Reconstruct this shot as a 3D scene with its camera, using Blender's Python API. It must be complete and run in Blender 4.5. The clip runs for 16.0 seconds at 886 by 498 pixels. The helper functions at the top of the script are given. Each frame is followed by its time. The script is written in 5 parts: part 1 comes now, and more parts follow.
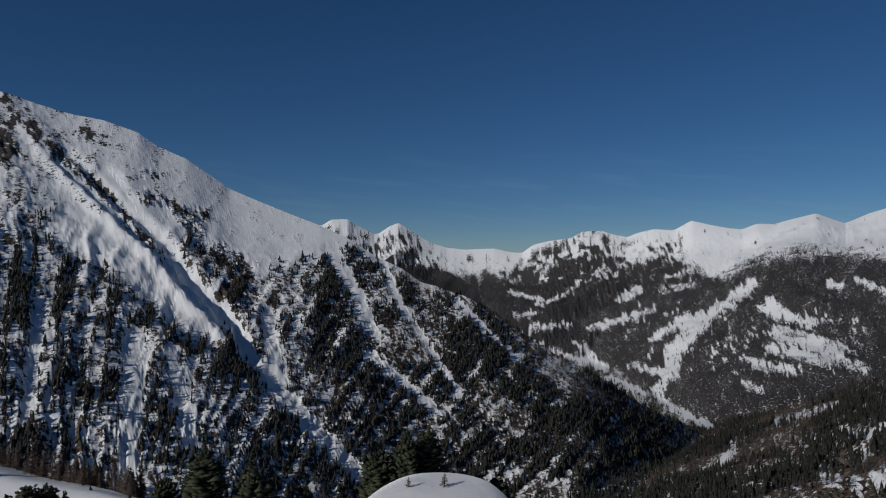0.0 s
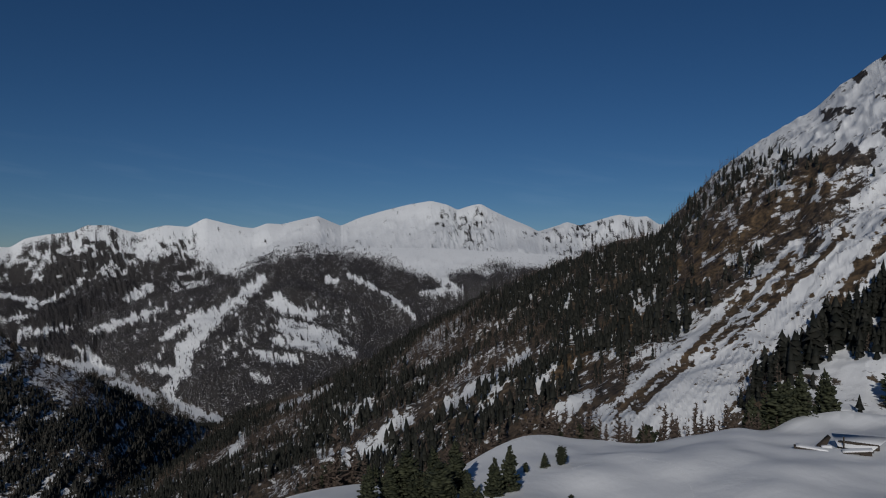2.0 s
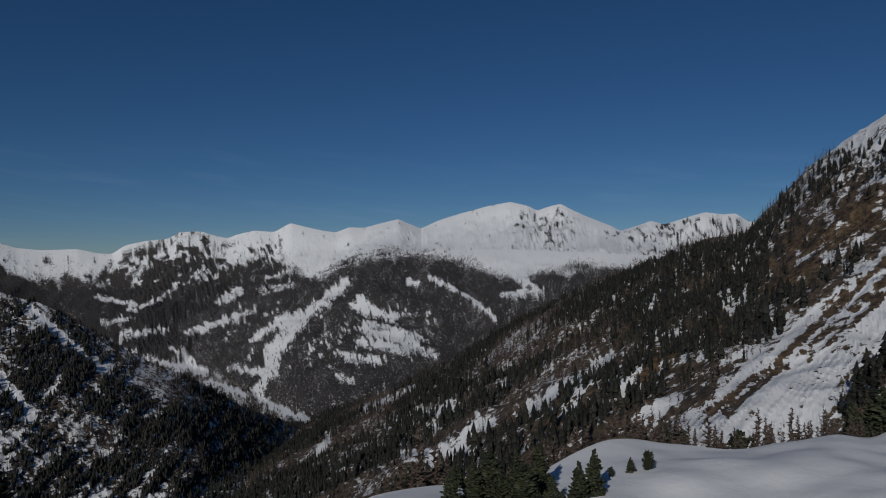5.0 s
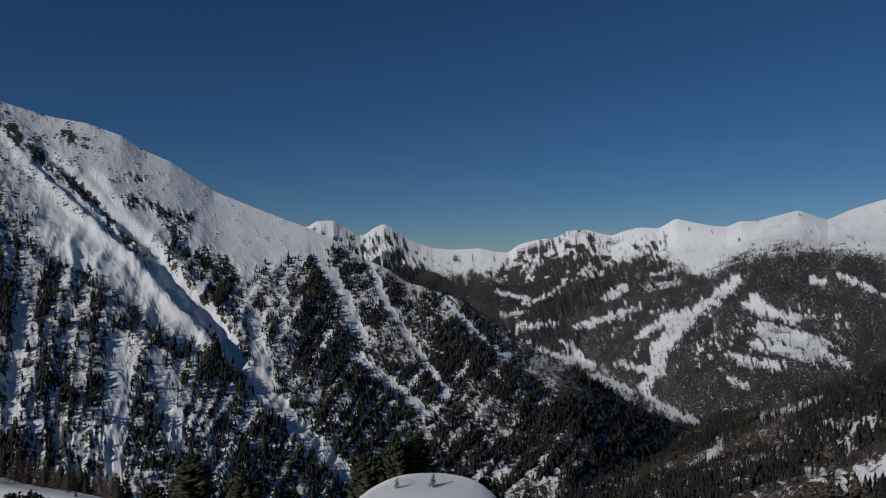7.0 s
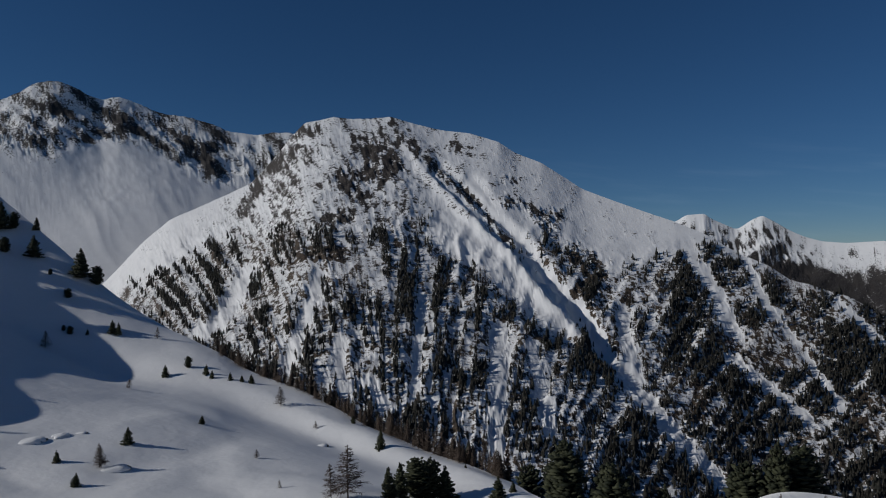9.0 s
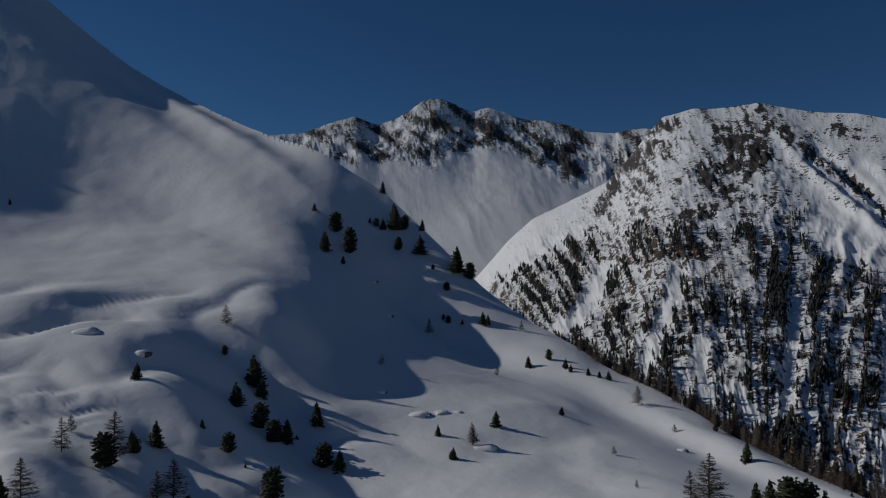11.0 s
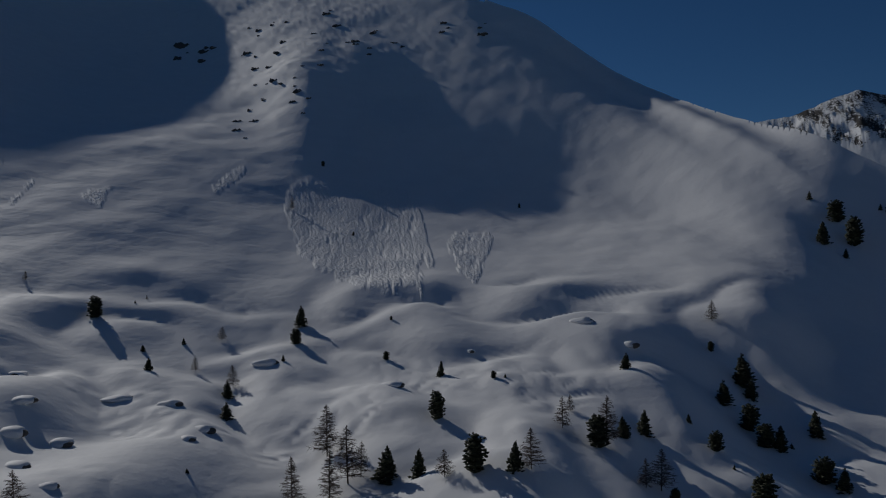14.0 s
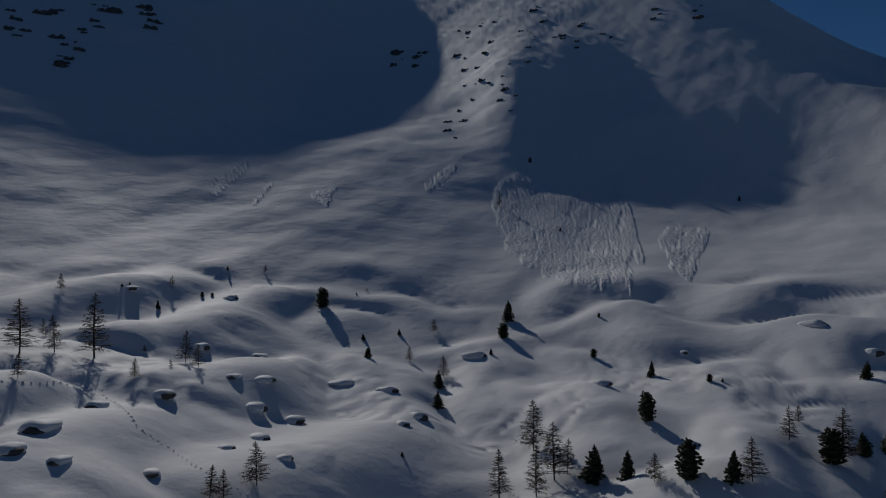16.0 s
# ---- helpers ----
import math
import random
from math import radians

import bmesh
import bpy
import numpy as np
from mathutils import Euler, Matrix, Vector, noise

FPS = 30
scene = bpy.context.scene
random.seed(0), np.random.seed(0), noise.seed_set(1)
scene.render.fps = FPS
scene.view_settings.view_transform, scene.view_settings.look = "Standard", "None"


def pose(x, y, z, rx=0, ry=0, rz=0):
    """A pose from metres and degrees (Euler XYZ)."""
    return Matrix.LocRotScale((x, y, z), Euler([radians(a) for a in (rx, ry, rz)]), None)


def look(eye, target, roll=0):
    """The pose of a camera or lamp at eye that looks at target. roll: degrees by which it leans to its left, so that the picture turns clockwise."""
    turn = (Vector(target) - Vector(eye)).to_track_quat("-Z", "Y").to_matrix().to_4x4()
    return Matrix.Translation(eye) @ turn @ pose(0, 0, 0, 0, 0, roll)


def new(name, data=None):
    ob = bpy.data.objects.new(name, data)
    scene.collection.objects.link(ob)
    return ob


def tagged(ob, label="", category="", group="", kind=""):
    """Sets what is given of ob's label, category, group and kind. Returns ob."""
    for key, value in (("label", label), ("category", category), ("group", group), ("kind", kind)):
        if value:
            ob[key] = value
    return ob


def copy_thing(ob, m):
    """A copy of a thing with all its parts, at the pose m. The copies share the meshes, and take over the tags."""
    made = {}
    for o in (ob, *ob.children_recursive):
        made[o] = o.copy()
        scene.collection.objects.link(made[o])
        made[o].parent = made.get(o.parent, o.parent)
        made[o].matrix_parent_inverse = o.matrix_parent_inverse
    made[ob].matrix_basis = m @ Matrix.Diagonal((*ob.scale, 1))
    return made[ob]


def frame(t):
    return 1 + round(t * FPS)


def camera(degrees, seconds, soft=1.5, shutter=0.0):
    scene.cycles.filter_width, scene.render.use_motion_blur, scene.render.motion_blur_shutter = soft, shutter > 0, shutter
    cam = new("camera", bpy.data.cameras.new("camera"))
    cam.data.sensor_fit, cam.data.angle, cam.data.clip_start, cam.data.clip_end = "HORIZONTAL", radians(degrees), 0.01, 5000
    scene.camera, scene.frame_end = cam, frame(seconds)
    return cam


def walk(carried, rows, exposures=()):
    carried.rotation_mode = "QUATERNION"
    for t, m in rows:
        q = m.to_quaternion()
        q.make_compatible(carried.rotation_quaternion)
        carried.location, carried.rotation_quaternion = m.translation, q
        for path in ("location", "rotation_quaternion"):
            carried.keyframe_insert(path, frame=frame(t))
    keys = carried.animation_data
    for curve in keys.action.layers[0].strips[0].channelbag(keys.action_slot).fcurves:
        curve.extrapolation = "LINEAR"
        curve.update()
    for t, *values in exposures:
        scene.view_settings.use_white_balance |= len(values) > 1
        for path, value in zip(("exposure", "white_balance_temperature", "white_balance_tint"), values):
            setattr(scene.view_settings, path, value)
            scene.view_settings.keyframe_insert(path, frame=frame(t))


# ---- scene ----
# the camera hovers at one place and turns
cam = camera(62.50, 16.0, soft=1.1)
EYE_Z = 45.0
TURNS = (
    (0.0, 1.08, 0.95, 0.13),
    (0.5, -3.80, 0.86, 0.29),
    (1.0, -14.16, 0.84, 0.42),
    (1.5, -27.17, 0.88, 0.54),
    (2.0, -35.78, 0.93, 0.48),
    (2.5, -35.91, 0.93, 0.43),
    (3.0, -42.54, 0.99, 0.55),
    (3.2, -46.24, 1.02, 0.55),
    (3.6, -49.66, 1.02, 0.48),
    (4.0, -47.28, 1.03, 0.30),
    (4.4, -41.17, 1.03, 0.09),
    (4.9, -31.40, 1.04, -0.14),
    (5.3, -24.39, 1.04, -0.22),
    (5.5, -21.45, 1.02, -0.30),
    (6.0, -14.25, 1.01, -0.40),
    (6.5, -7.16, 1.00, -0.43),
    (7.0, -0.00, 0.97, -0.48),
    (7.5, 7.20, 0.96, -0.53),
    (8.0, 14.41, 0.95, -0.54),
    (8.5, 21.45, 0.93, -0.59),
    (9.0, 28.26, 0.92, -0.65),
    (9.2, 30.99, 0.92, -0.68),
    (9.9, 40.60, 0.93, -0.59),
    (10.6, 50.23, 0.95, -0.42),
    (11.3, 59.80, 0.96, -0.32),
    (11.5, 62.48, 0.95, -0.45),
    (12.0, 69.29, 0.91, -0.47),
    (12.5, 74.91, 0.88, -0.44),
    (13.0, 80.22, 0.86, -0.45),
    (13.5, 86.16, 0.82, -0.52),
    (14.0, 92.43, 0.82, -0.52),
    (14.5, 98.88, 0.82, -0.59),
    (15.0, 105.12, 0.82, -0.57),
    (15.5, 108.49, 0.71, -0.25),
    (16.0, 108.55, 0.60, -0.25),
)


def aim(yaw, pitch, roll):
    """Yaw to the left of +y, pitch up, roll as look() has it, in degrees."""
    yaw, pitch = radians(yaw), radians(pitch)
    ahead = Vector((-math.sin(yaw) * math.cos(pitch), math.cos(yaw) * math.cos(pitch), math.sin(pitch)))
    eye = Vector((0.3, 0.2, EYE_Z))
    return look(eye, eye + 100 * ahead, roll)


walk(cam, [(t, aim(yaw, pitch, roll)) for t, yaw, pitch, roll in TURNS],
     exposures=((0.0, -0.6), (1.5, -0.83), (3.2, -0.96), (5.5, -0.83), (7.0, -0.66), (9.2, -0.68), (11.3, -0.98), (14.0, -1.24), (16.0, -1.32)))

# ---- light ----
SUN_AZ, SUN_EL = 130.0, 25.0
world = bpy.data.worlds.new("sky")
scene.world = world
world.use_nodes = True
wn, wl = world.node_tree.nodes, world.node_tree.links
sky = wn.new("ShaderNodeTexSky")
sky.sky_type, sky.sun_disc = "NISHITA", False
sky.sun_elevation, sky.sun_rotation = radians(SUN_EL), radians(-SUN_AZ)
sky.altitude, sky.air_density, sky.dust_density, sky.ozone_density = 2300, 0.9, 0.0, 6.0
deep = wn.new("ShaderNodeHueSaturation")
deep.inputs["Saturation"].default_value = 1.11
wl.new(sky.outputs[0], deep.inputs["Color"])
# faint streaks of high cloud low over the far range
way = wn.new("ShaderNodeTexCoord")
split = wn.new("ShaderNodeSeparateXYZ")
wl.new(way.outputs["Generated"], split.inputs[0])


def world_math(operation, a, b=None):
    node = wn.new("ShaderNodeMath")
    node.operation = operation
    for k, v in enumerate((a, b)):
        if isinstance(v, (int, float)):
            node.inputs[k].default_value = v
        elif v is not None:
            wl.new(v, node.inputs[k])
    return node.outputs[0]


turned = world_math("ARCTAN2", world_math("MULTIPLY", split.outputs[0], -1.0), split.outputs[1])
raised = world_math("ARCSINE", split.outputs[2])
cirrus = wn.new("ShaderNodeTexNoise")
cirrus.inputs["Scale"].default_value, cirrus.inputs["Detail"].default_value = 1.0, 4
place = wn.new("ShaderNodeCombineXYZ")
wl.new(world_math("MULTIPLY", turned, 7.0), place.inputs[0])
wl.new(world_math("ADD", world_math("MULTIPLY", raised, 60.0), world_math("MULTIPLY", turned, -7.0)), place.inputs[1])
wl.new(place.outputs[0], cirrus.inputs["Vector"])
thin = wn.new("ShaderNodeMapRange")
thin.inputs["From Min"].default_value, thin.inputs["From Max"].default_value = 0.52, 0.75
wl.new(cirrus.outputs["Fac"], thin.inputs["Value"])
low = wn.new("ShaderNodeMapRange")
low.interpolation_type = "SMOOTHSTEP"
low.inputs["From Min"].default_value, low.inputs["From Max"].default_value = radians(10), radians(5.5)
wl.new(raised, low.inputs["Value"])
veil = wn.new("ShaderNodeMix")
veil.data_type = "RGBA"
veil.blend_type = "ADD"
wl.new(world_math("MULTIPLY", world_math("MULTIPLY", thin.outputs[0], low.outputs[0]), 0.35), veil.inputs["Factor"])
wl.new(deep.outputs[0], veil.inputs["A"])
veil.inputs["B"].default_value = (1.1, 1.2, 1.3, 1)
wl.new(veil.outputs["Result"], wn["Background"].inputs[0])
wn["Background"].inputs[1].default_value = 0.056

sun_data = bpy.data.lights.new("sun", "SUN")
sun_data.energy, sun_data.angle, sun_data.color = 3.35, radians(0.5), (1.0, 0.985, 0.96)
sun = new("sun", sun_data)
sun_from = Vector((-math.sin(radians(SUN_AZ)) * math.cos(radians(SUN_EL)), math.cos(radians(SUN_AZ)) * math.cos(radians(SUN_EL)), math.sin(radians(SUN_EL))))
sun.matrix_world = look(sun_from * 1000, (0, 0, 0))

# ---- shape of the land ----
def lattice(ix, iy, seed):
    h = (ix.astype(np.int64) * 374761393 + iy.astype(np.int64) * 668265263 + seed * 974711) & 0xFFFFFFFF
    h = ((h ^ (h >> 13)) * 1274126177) & 0xFFFFFFFF
    return ((h ^ (h >> 16)) & 0xFFFFFF) / float(0xFFFFFF) * 2 * np.pi


def perlin(x, y, seed=0):
    """Gradient noise, about -1 to 1, for arrays."""
    x, y = np.broadcast_arrays(np.asarray(x, float), np.asarray(y, float))
    ix, iy = np.floor(x), np.floor(y)
    fx, fy = x - ix, y - iy
    u, v = fx**3 * (fx * (fx * 6 - 15) + 10), fy**3 * (fy * (fy * 6 - 15) + 10)
    out = 0
    for dx, wx in ((0, 1 - u), (1, u)):
        for dy, wy in ((0, 1 - v), (1, v)):
            a = lattice(ix + dx, iy + dy, seed)
            out = out + wx * wy * (np.cos(a) * (fx - dx) + np.sin(a) * (fy - dy))
    return out * 1.5


def fbm(x, y, octaves=4, seed=0, gain=0.5):
    total, amp = 0, 1.0
    for k in range(octaves):
        total = total + amp * perlin(x * 2**k, y * 2**k, seed + 17 * k)
        amp *= gain
    return total


def ridged(x, y, octaves=4, seed=0):
    total, amp = 0, 1.0
    for k in range(octaves):
        total = total + amp * (0.5 - np.abs(perlin(x * 2**k, y * 2**k, seed + 17 * k)))
        amp *= 0.5
    return total


def ramp(x, a, b):
    s = np.clip((x - a) / (b - a), 0, 1)
    return s * s * (3 - 2 * s)


def table(text):
    """Rows 'azimuth:value' to two sorted arrays."""
    rows = sorted(tuple(float(v) for v in w.split(":")) for w in text.split())
    return np.array([r[0] for r in rows]), np.array([r[1] for r in rows])


SOFTENED = {}
RING = np.arange(-180, 180.01, 0.1)


def along(az, text, soft=0.12):
    """The table's value at an azimuth, rounded over that many degrees."""
    if (text, soft) not in SOFTENED:
        values = np.interp(RING, *table(text))
        k = np.arange(-int(30 * soft) - 1, int(30 * soft) + 2) * 0.1
        g = np.exp(-0.5 * (k / soft) ** 2)
        pad = len(k) // 2
        SOFTENED[text, soft] = np.convolve(np.pad(values, pad, mode="edge"), g / g.sum(), mode="valid")
    return np.interp(az, RING, SOFTENED[text, soft])


def height_at(el, r):
    return r * np.tan(np.radians(el))


def profile(r, rs, zs, front, back):
    """Height over distance through lines (rs, zs), smooth and without overshoot; falls off on both ends."""
    n = len(rs)
    d = [(zs[i + 1] - zs[i]) / (rs[i + 1] - rs[i]) for i in range(n - 1)]
    m = [d[0]]
    for i in range(1, n - 1):
        p, total = d[i - 1] * d[i], d[i - 1] + d[i]
        m.append((p + np.sqrt(p * p + 1e-5)) / (np.sqrt(total * total + 0.004)) * np.tanh(total / 0.03))
    m.append(d[-1])
    out = np.where(r < rs[0], zs[0] - front * (rs[0] - r), zs[-1] - back * (r - rs[-1]))
    for i in range(n - 1):
        w = rs[i + 1] - rs[i]
        s = (r - rs[i]) / w
        z = (2 * s**3 - 3 * s**2 + 1) * zs[i] + (s**3 - 2 * s**2 + s) * w * m[i] + (3 * s**2 - 2 * s**3) * zs[i + 1] + (s**3 - s**2) * w * m[i + 1]
        out = np.where((r >= rs[i]) & (r <= rs[i + 1]), z, out)
    return out


# Heights are from the eye's level; azimuth is degrees to the left of +y.
# Past azimuth 90 the unseen crest is tuned for the shadows it casts.
NEAR_R = "-180:600 -120:380 -85:350 -73.8:330 -71.5:290 -68:265 -62.4:250 -59.6:225 -56:215 -52:205 -44:200 -41.9:188 -38.3:175 -36:168 -30:165 -24:160 -20:135 -6:122 -4:132 2:140 6.3:132 9:122 18:128 22.5:185 27.7:210 31:235 35:262 40:305 45:345 50:385 55.6:425 60:470 66:505 72:605 78:764 85:914 90:1000 94:1130 97:1260 100:1400 104:1570 108.5:1750 112:1870 118:1870 124:1800 130:1755 136:1775 145:1800 165:900 180:600"
NEAR_EL = "-180:4 -120:-4 -85:-6.4 -77:-6.9 -73.8:-7.3 -71.5:-8.6 -69.8:-9.2 -68:-9.8 -64.3:-10.2 -62.4:-10.2 -59.6:-11.5 -56:-12.2 -52:-13 -44:-13 -41.9:-13.4 -38.3:-15 -36:-16.6 -33:-17.4 -30:-17 -26.4:-17.2 -23:-17.8 -20:-19.5 -6:-19.8 -4:-17.6 -2.8:-16.6 0:-16 2.1:-16 3.9:-16.3 6.3:-17.6 8:-19.5 18:-19 22.5:-16.9 26:-15.7 31.2:-14 33.3:-13 37.2:-10.9 40.1:-9.4 43.2:-8.1 45.1:-6.8 50.5:-3.7 53:-1.7 55.6:0.9 59.5:4.7 61.3:6.2 63.1:7.2 64.8:8.3 66.1:8.85 68.8:9.5 72.3:10.8 74.8:11.9 76.9:12.8 79:14 81:15.4 83:16.8 85.3:18.5 90:19.7 100:20.2 108:20.3 113:20 118:19.7 123:20 128:20.8 145:20.8 165:10 180:4"
FIELD_W = "-180:0 20:0 34:0.35 50:0.9 60:1 150:1 180:0"
FIELD_1 = "20:-1 45:-5 60:-13 63.5:-14 74:-2 86:9 95:6 104:2 112:1 122:9 135:19 145:22 180:6"
FIELD_2 = "20:-50 38:-55 45:-54 50:-51 56:-48.5 62.5:-46 68:-44 72:-36 76:-28 78:-26 95:-29 108:-32 120:-27 135:-18 145:-16 180:-28"
FIELD_3 = "20:-50 38:-56 45:-52 50:-46.5 56:-40 62:-33 66:-22 69:-14 95:-12 108:-15 120:-10 135:-6 145:-5 180:-11"
FIELD_4 = "20:-44 44:-46 50:-47 54:-44 58:-36 62:-14 66:9 70:21 76:20 84:16 90:20 98:25 104:34 112:44 122:45 130:46 140:50 180:48"
FIELD_5 = "20:0.46 95:0.45 106:0.43 112:0.38 121:0.38 127:0.47 180:0.47"
LEFT_R = "60:2020 55:1990 50:1940 46:1890 42:1830 40:1800 36:1770 32:1750 26:1700 20.5:1610 15.7:1530 10.7:1460 6.4:1410 2.9:1380 -0.7:1360 -5:1350 -9.8:1370 -14.4:1460 -18.3:1580 -24:1640"
LEFT_EL = "60:-8 55:-3 53.2:-1.3 52.6:-0.7 50.7:1.5 48.8:3.2 44.8:5.1 43:6 42:7 41:8.2 40:9.5 38.9:10.65 36.7:11.15 35.2:11 33.6:11.07 32.3:11.2 31.4:10.95 29.4:10.4 27.9:10.1 26.1:9.9 23.8:9.2 22.5:8.3 20.5:7.5 19:6.5 17.4:5.4 15.7:4.7 13.2:3.7 10.7:2.75 8.5:1.75 6.4:0.4 4.2:-0.6 2.9:-1.6 1.1:-2.1 -0.7:-2.75 -2.9:-4.1 -5.1:-5.6 -7.2:-6.9 -9.8:-8.2 -11.9:-9.4 -14.4:-10.8 -16.9:-11.9 -18.3:-12.5 -20:-13.5 -24:-16"
LEFT_FOOT_R = "60:1250 54:1150 50:920 45:760 40:720 30:710 20:730 15:770 10:820 5:870 0:910 -5:935 -10:960 -15:1250 -18.3:1540 -24:1620"
LEFT_FOOT_Z = "60:-160 54:-150 50:-190 45:-210 40:-230 30:-247 20:-262 15:-272 10:-285 5:-300 0:-312 -5:-310 -10:-303 -15:-326 -18.3:-358 -24:-420"
BACK_EL = "34:9 38:9.6 40.6:9.95 42.5:9.6 44.8:9.9 46:10.5 47.6:10.75 49.5:10.95 51.1:11.55 52.2:11.9 53.3:11.55 54.4:11.95 55.4:12.45 56.5:12.65 57.5:12.25 58.5:11.6 59.5:11 60.8:10.55 62.6:11.2 64.8:10.6 66.6:9.8 68.8:9.65 75:9 85:6"
BACK_R = "30:2560 50:2750 70:2930 90:3000"
RIGHT_R = "-11:1000 -15:1300 -19:1700 -26:1400 -30:1300 -38.9:1200 -45.5:1130 -52:1060 -56:980 -60:920 -68:820 -77:720 -100:640 -180:640"
RIGHT_EL = "-8:-23 -11:-19.5 -15:-15.5 -18.3:-12.9 -19:-12.3 -20.6:-11.4 -22.2:-11 -24.1:-10.6 -26.1:-9.7 -27.8:-8.7 -30.3:-7.7 -32.8:-6 -36.2:-4.3 -38.9:-2.8 -41.5:-1.6 -43.3:-0.8 -45.5:0.1 -47.7:1.1 -49.9:1.8 -52:2.1 -53.3:3.5 -54.6:4.8 -56.3:6.7 -58.3:8.15 -60.4:9.55 -62.7:10.65 -64.3:12.15 -66.2:13.4 -68:14.5 -69.8:14.9 -71.5:15.3 -73.8:15.7 -77:17.5 -85:18.5 -100:16 -120:10 -150:6 -180:3"
RIGHT_FOOT_R = "-11:900 -15:800 -20:650 -25:560 -30:480 -38:380 -45:320 -52:300 -60:300 -68:320 -75:360 -90:400 -120:420 -180:500"
RIGHT_FOOT_Z = "-11:-310 -15:-255 -20:-215 -25:-180 -30:-147 -38:-105 -45:-85 -52:-72 -60:-66 -68:-60 -75:-52 -90:-45 -120:-40 -180:0"
HILL_R = "0:4300 -8.2:4150 -11.6:4080 -14.2:4000 -17.7:3950 -20.4:3900 -23:3850 -29:3950 -60:3950"
HILL_EL = "0:-7 -5:-6 -8.2:-5.2 -11.6:-3.5 -14.2:-2.8 -17.7:-1.65 -20.4:-0.7 -23:0.25 -24.8:0.6 -26.6:0.4 -29.2:1.0 -35:1.0 -45:0.5 -60:0"
HILL_FOOT_R = "0:4200 -5:4100 -8:3950 -12:3400 -15:3000 -17:2780 -19.4:2600 -25:2480 -60:2400"
FAR_EL = "30:3 14:2.2 10.5:2.75 9.8:3.2 8.5:3.25 8.1:2.9 6.4:2.05 6.1:2.15 5.3:2.7 4.6:3.0 3.7:2.45 2.8:1.85 1.9:1.4 0.8:1.05 -0.7:0.9 -2.9:1 -4.2:0.7 -5.1:0.65 -6:1.3 -7.3:1.6 -8.9:1.8 -9.7:2.3 -11.2:2.35 -12.1:2.05 -13.1:1.85 -13.8:2.15 -15:2.45 -16.5:2.35 -17.7:3.05 -19.1:2.7 -20.3:2.45 -21.2:2.35 -22.2:2.75 -23.3:2.7 -24.6:3.05 -26:3.4 -26.8:3.05 -27.8:2.65"
FAR_EL_2 = "-27.9:2.7 -29.2:3.3 -31:3.85 -33.1:4.4 -34.8:4.7 -36.1:4.4 -36.9:4 -37.9:4.35 -38.7:4.5 -39.7:3.95 -40.9:3.4 -42.5:2.75 -43.2:2.35 -44.8:2.85 -45.4:3.1 -46.4:2.8 -48:3.3 -49.3:3.65 -50.5:3.45 -51.4:3.5 -52.2:2.9 -54:2.8 -60:2.5 -75:3"
FAR_FOOT_R = "30:3600 8:3950 0:4350 -8:4400 -20:4300 -25:4020 -60:4020"
FAR_FOOT_EL = "30:-4 5:-4 1:-3.6 -2:-4 -4:-3.1 -8:-2.4 -14:-1.9 -20:-0.6 -25:0.3 -35:0.9 -60:0.3"

FAR_STONY = "30:0.3 10:0.8 8:0.7 6:0.9 3:0.9 1:0.4 -4:0.4 -8:0.9 -13:0.8 -14:0.4 -16.5:0.9 -17.5:0.3 -22:0.45 -25:0.35 -28:0.3 -33:0.35 -36:0.7 -38:0.95 -40:0.5 -42:0.3 -45:0.9 -54:0.9"
CLIFF_FOOT = "36:8.2 40:8.0 42.5:6.3 45:5.9 48:6.9 49.6:8.2 52:8.8 54.5:8.3 57:7.4 60:7.8 66:7.5 75:7"

NAMES = ("near", "left", "back", "right", "hill", "far", "base")


NEAR_LINES = []


def near_lines(az):
    """Distances and heights of the lines that shape the near field and the mountain over it."""
    if not NEAR_LINES:
        NEAR_LINES.extend(rounded(v, 0.9 if k in (5, 11) else 2.0) for k, v in enumerate(near_lines_raw(RING)))
    return [np.interp(az, RING, v) for v in NEAR_LINES]


def rounded(v, soft=0.9):
    k = np.arange(-70, 71) * 0.1
    g = np.exp(-0.5 * (k / soft) ** 2)
    return np.convolve(np.pad(v, 70, mode="edge"), g / g.sum(), mode="valid")


def near_lines_raw(az):
    rc = along(az, NEAR_R, 1.2)
    zc = height_at(along(az, NEAR_EL), rc)
    w = along(az, FIELD_W, 3.0)
    r1 = rc * (1 - w) * 0.45 + w * 120
    r2 = rc * (1 - w) * 0.62 + w * np.minimum(200, rc * 0.45)
    r3 = rc * (1 - w) * 0.74 + w * np.minimum(268, rc * 0.62)
    r4 = rc * (1 - w) * 0.86 + w * np.minimum(430, rc * 0.8)
    r5 = rc * (1 - w) * 0.93 + w * (rc - 0.5 * (rc - np.minimum(430, rc * 0.8)))
    lip = zc + 44
    z1 = -43 + w * along(az, FIELD_1, 0.7)
    z2 = (1 - w) * -44 + w * along(az, FIELD_2, 0.7)
    z3 = (1 - w) * (-44 + lip * 0.3) + w * np.minimum(along(az, FIELD_3, 0.7), zc - 8)
    z4 = (1 - w) * (-44 + lip * 0.6) + w * np.minimum(along(az, FIELD_4, 1.4), zc - 12)
    z5 = (1 - w) * (-44 + lip * 0.8) + w * (z4 + along(az, FIELD_5, 1.0) * (zc - z4))
    return r1, r2, r3, r4, r5, rc, z1, z2, z3, z4, z5, zc


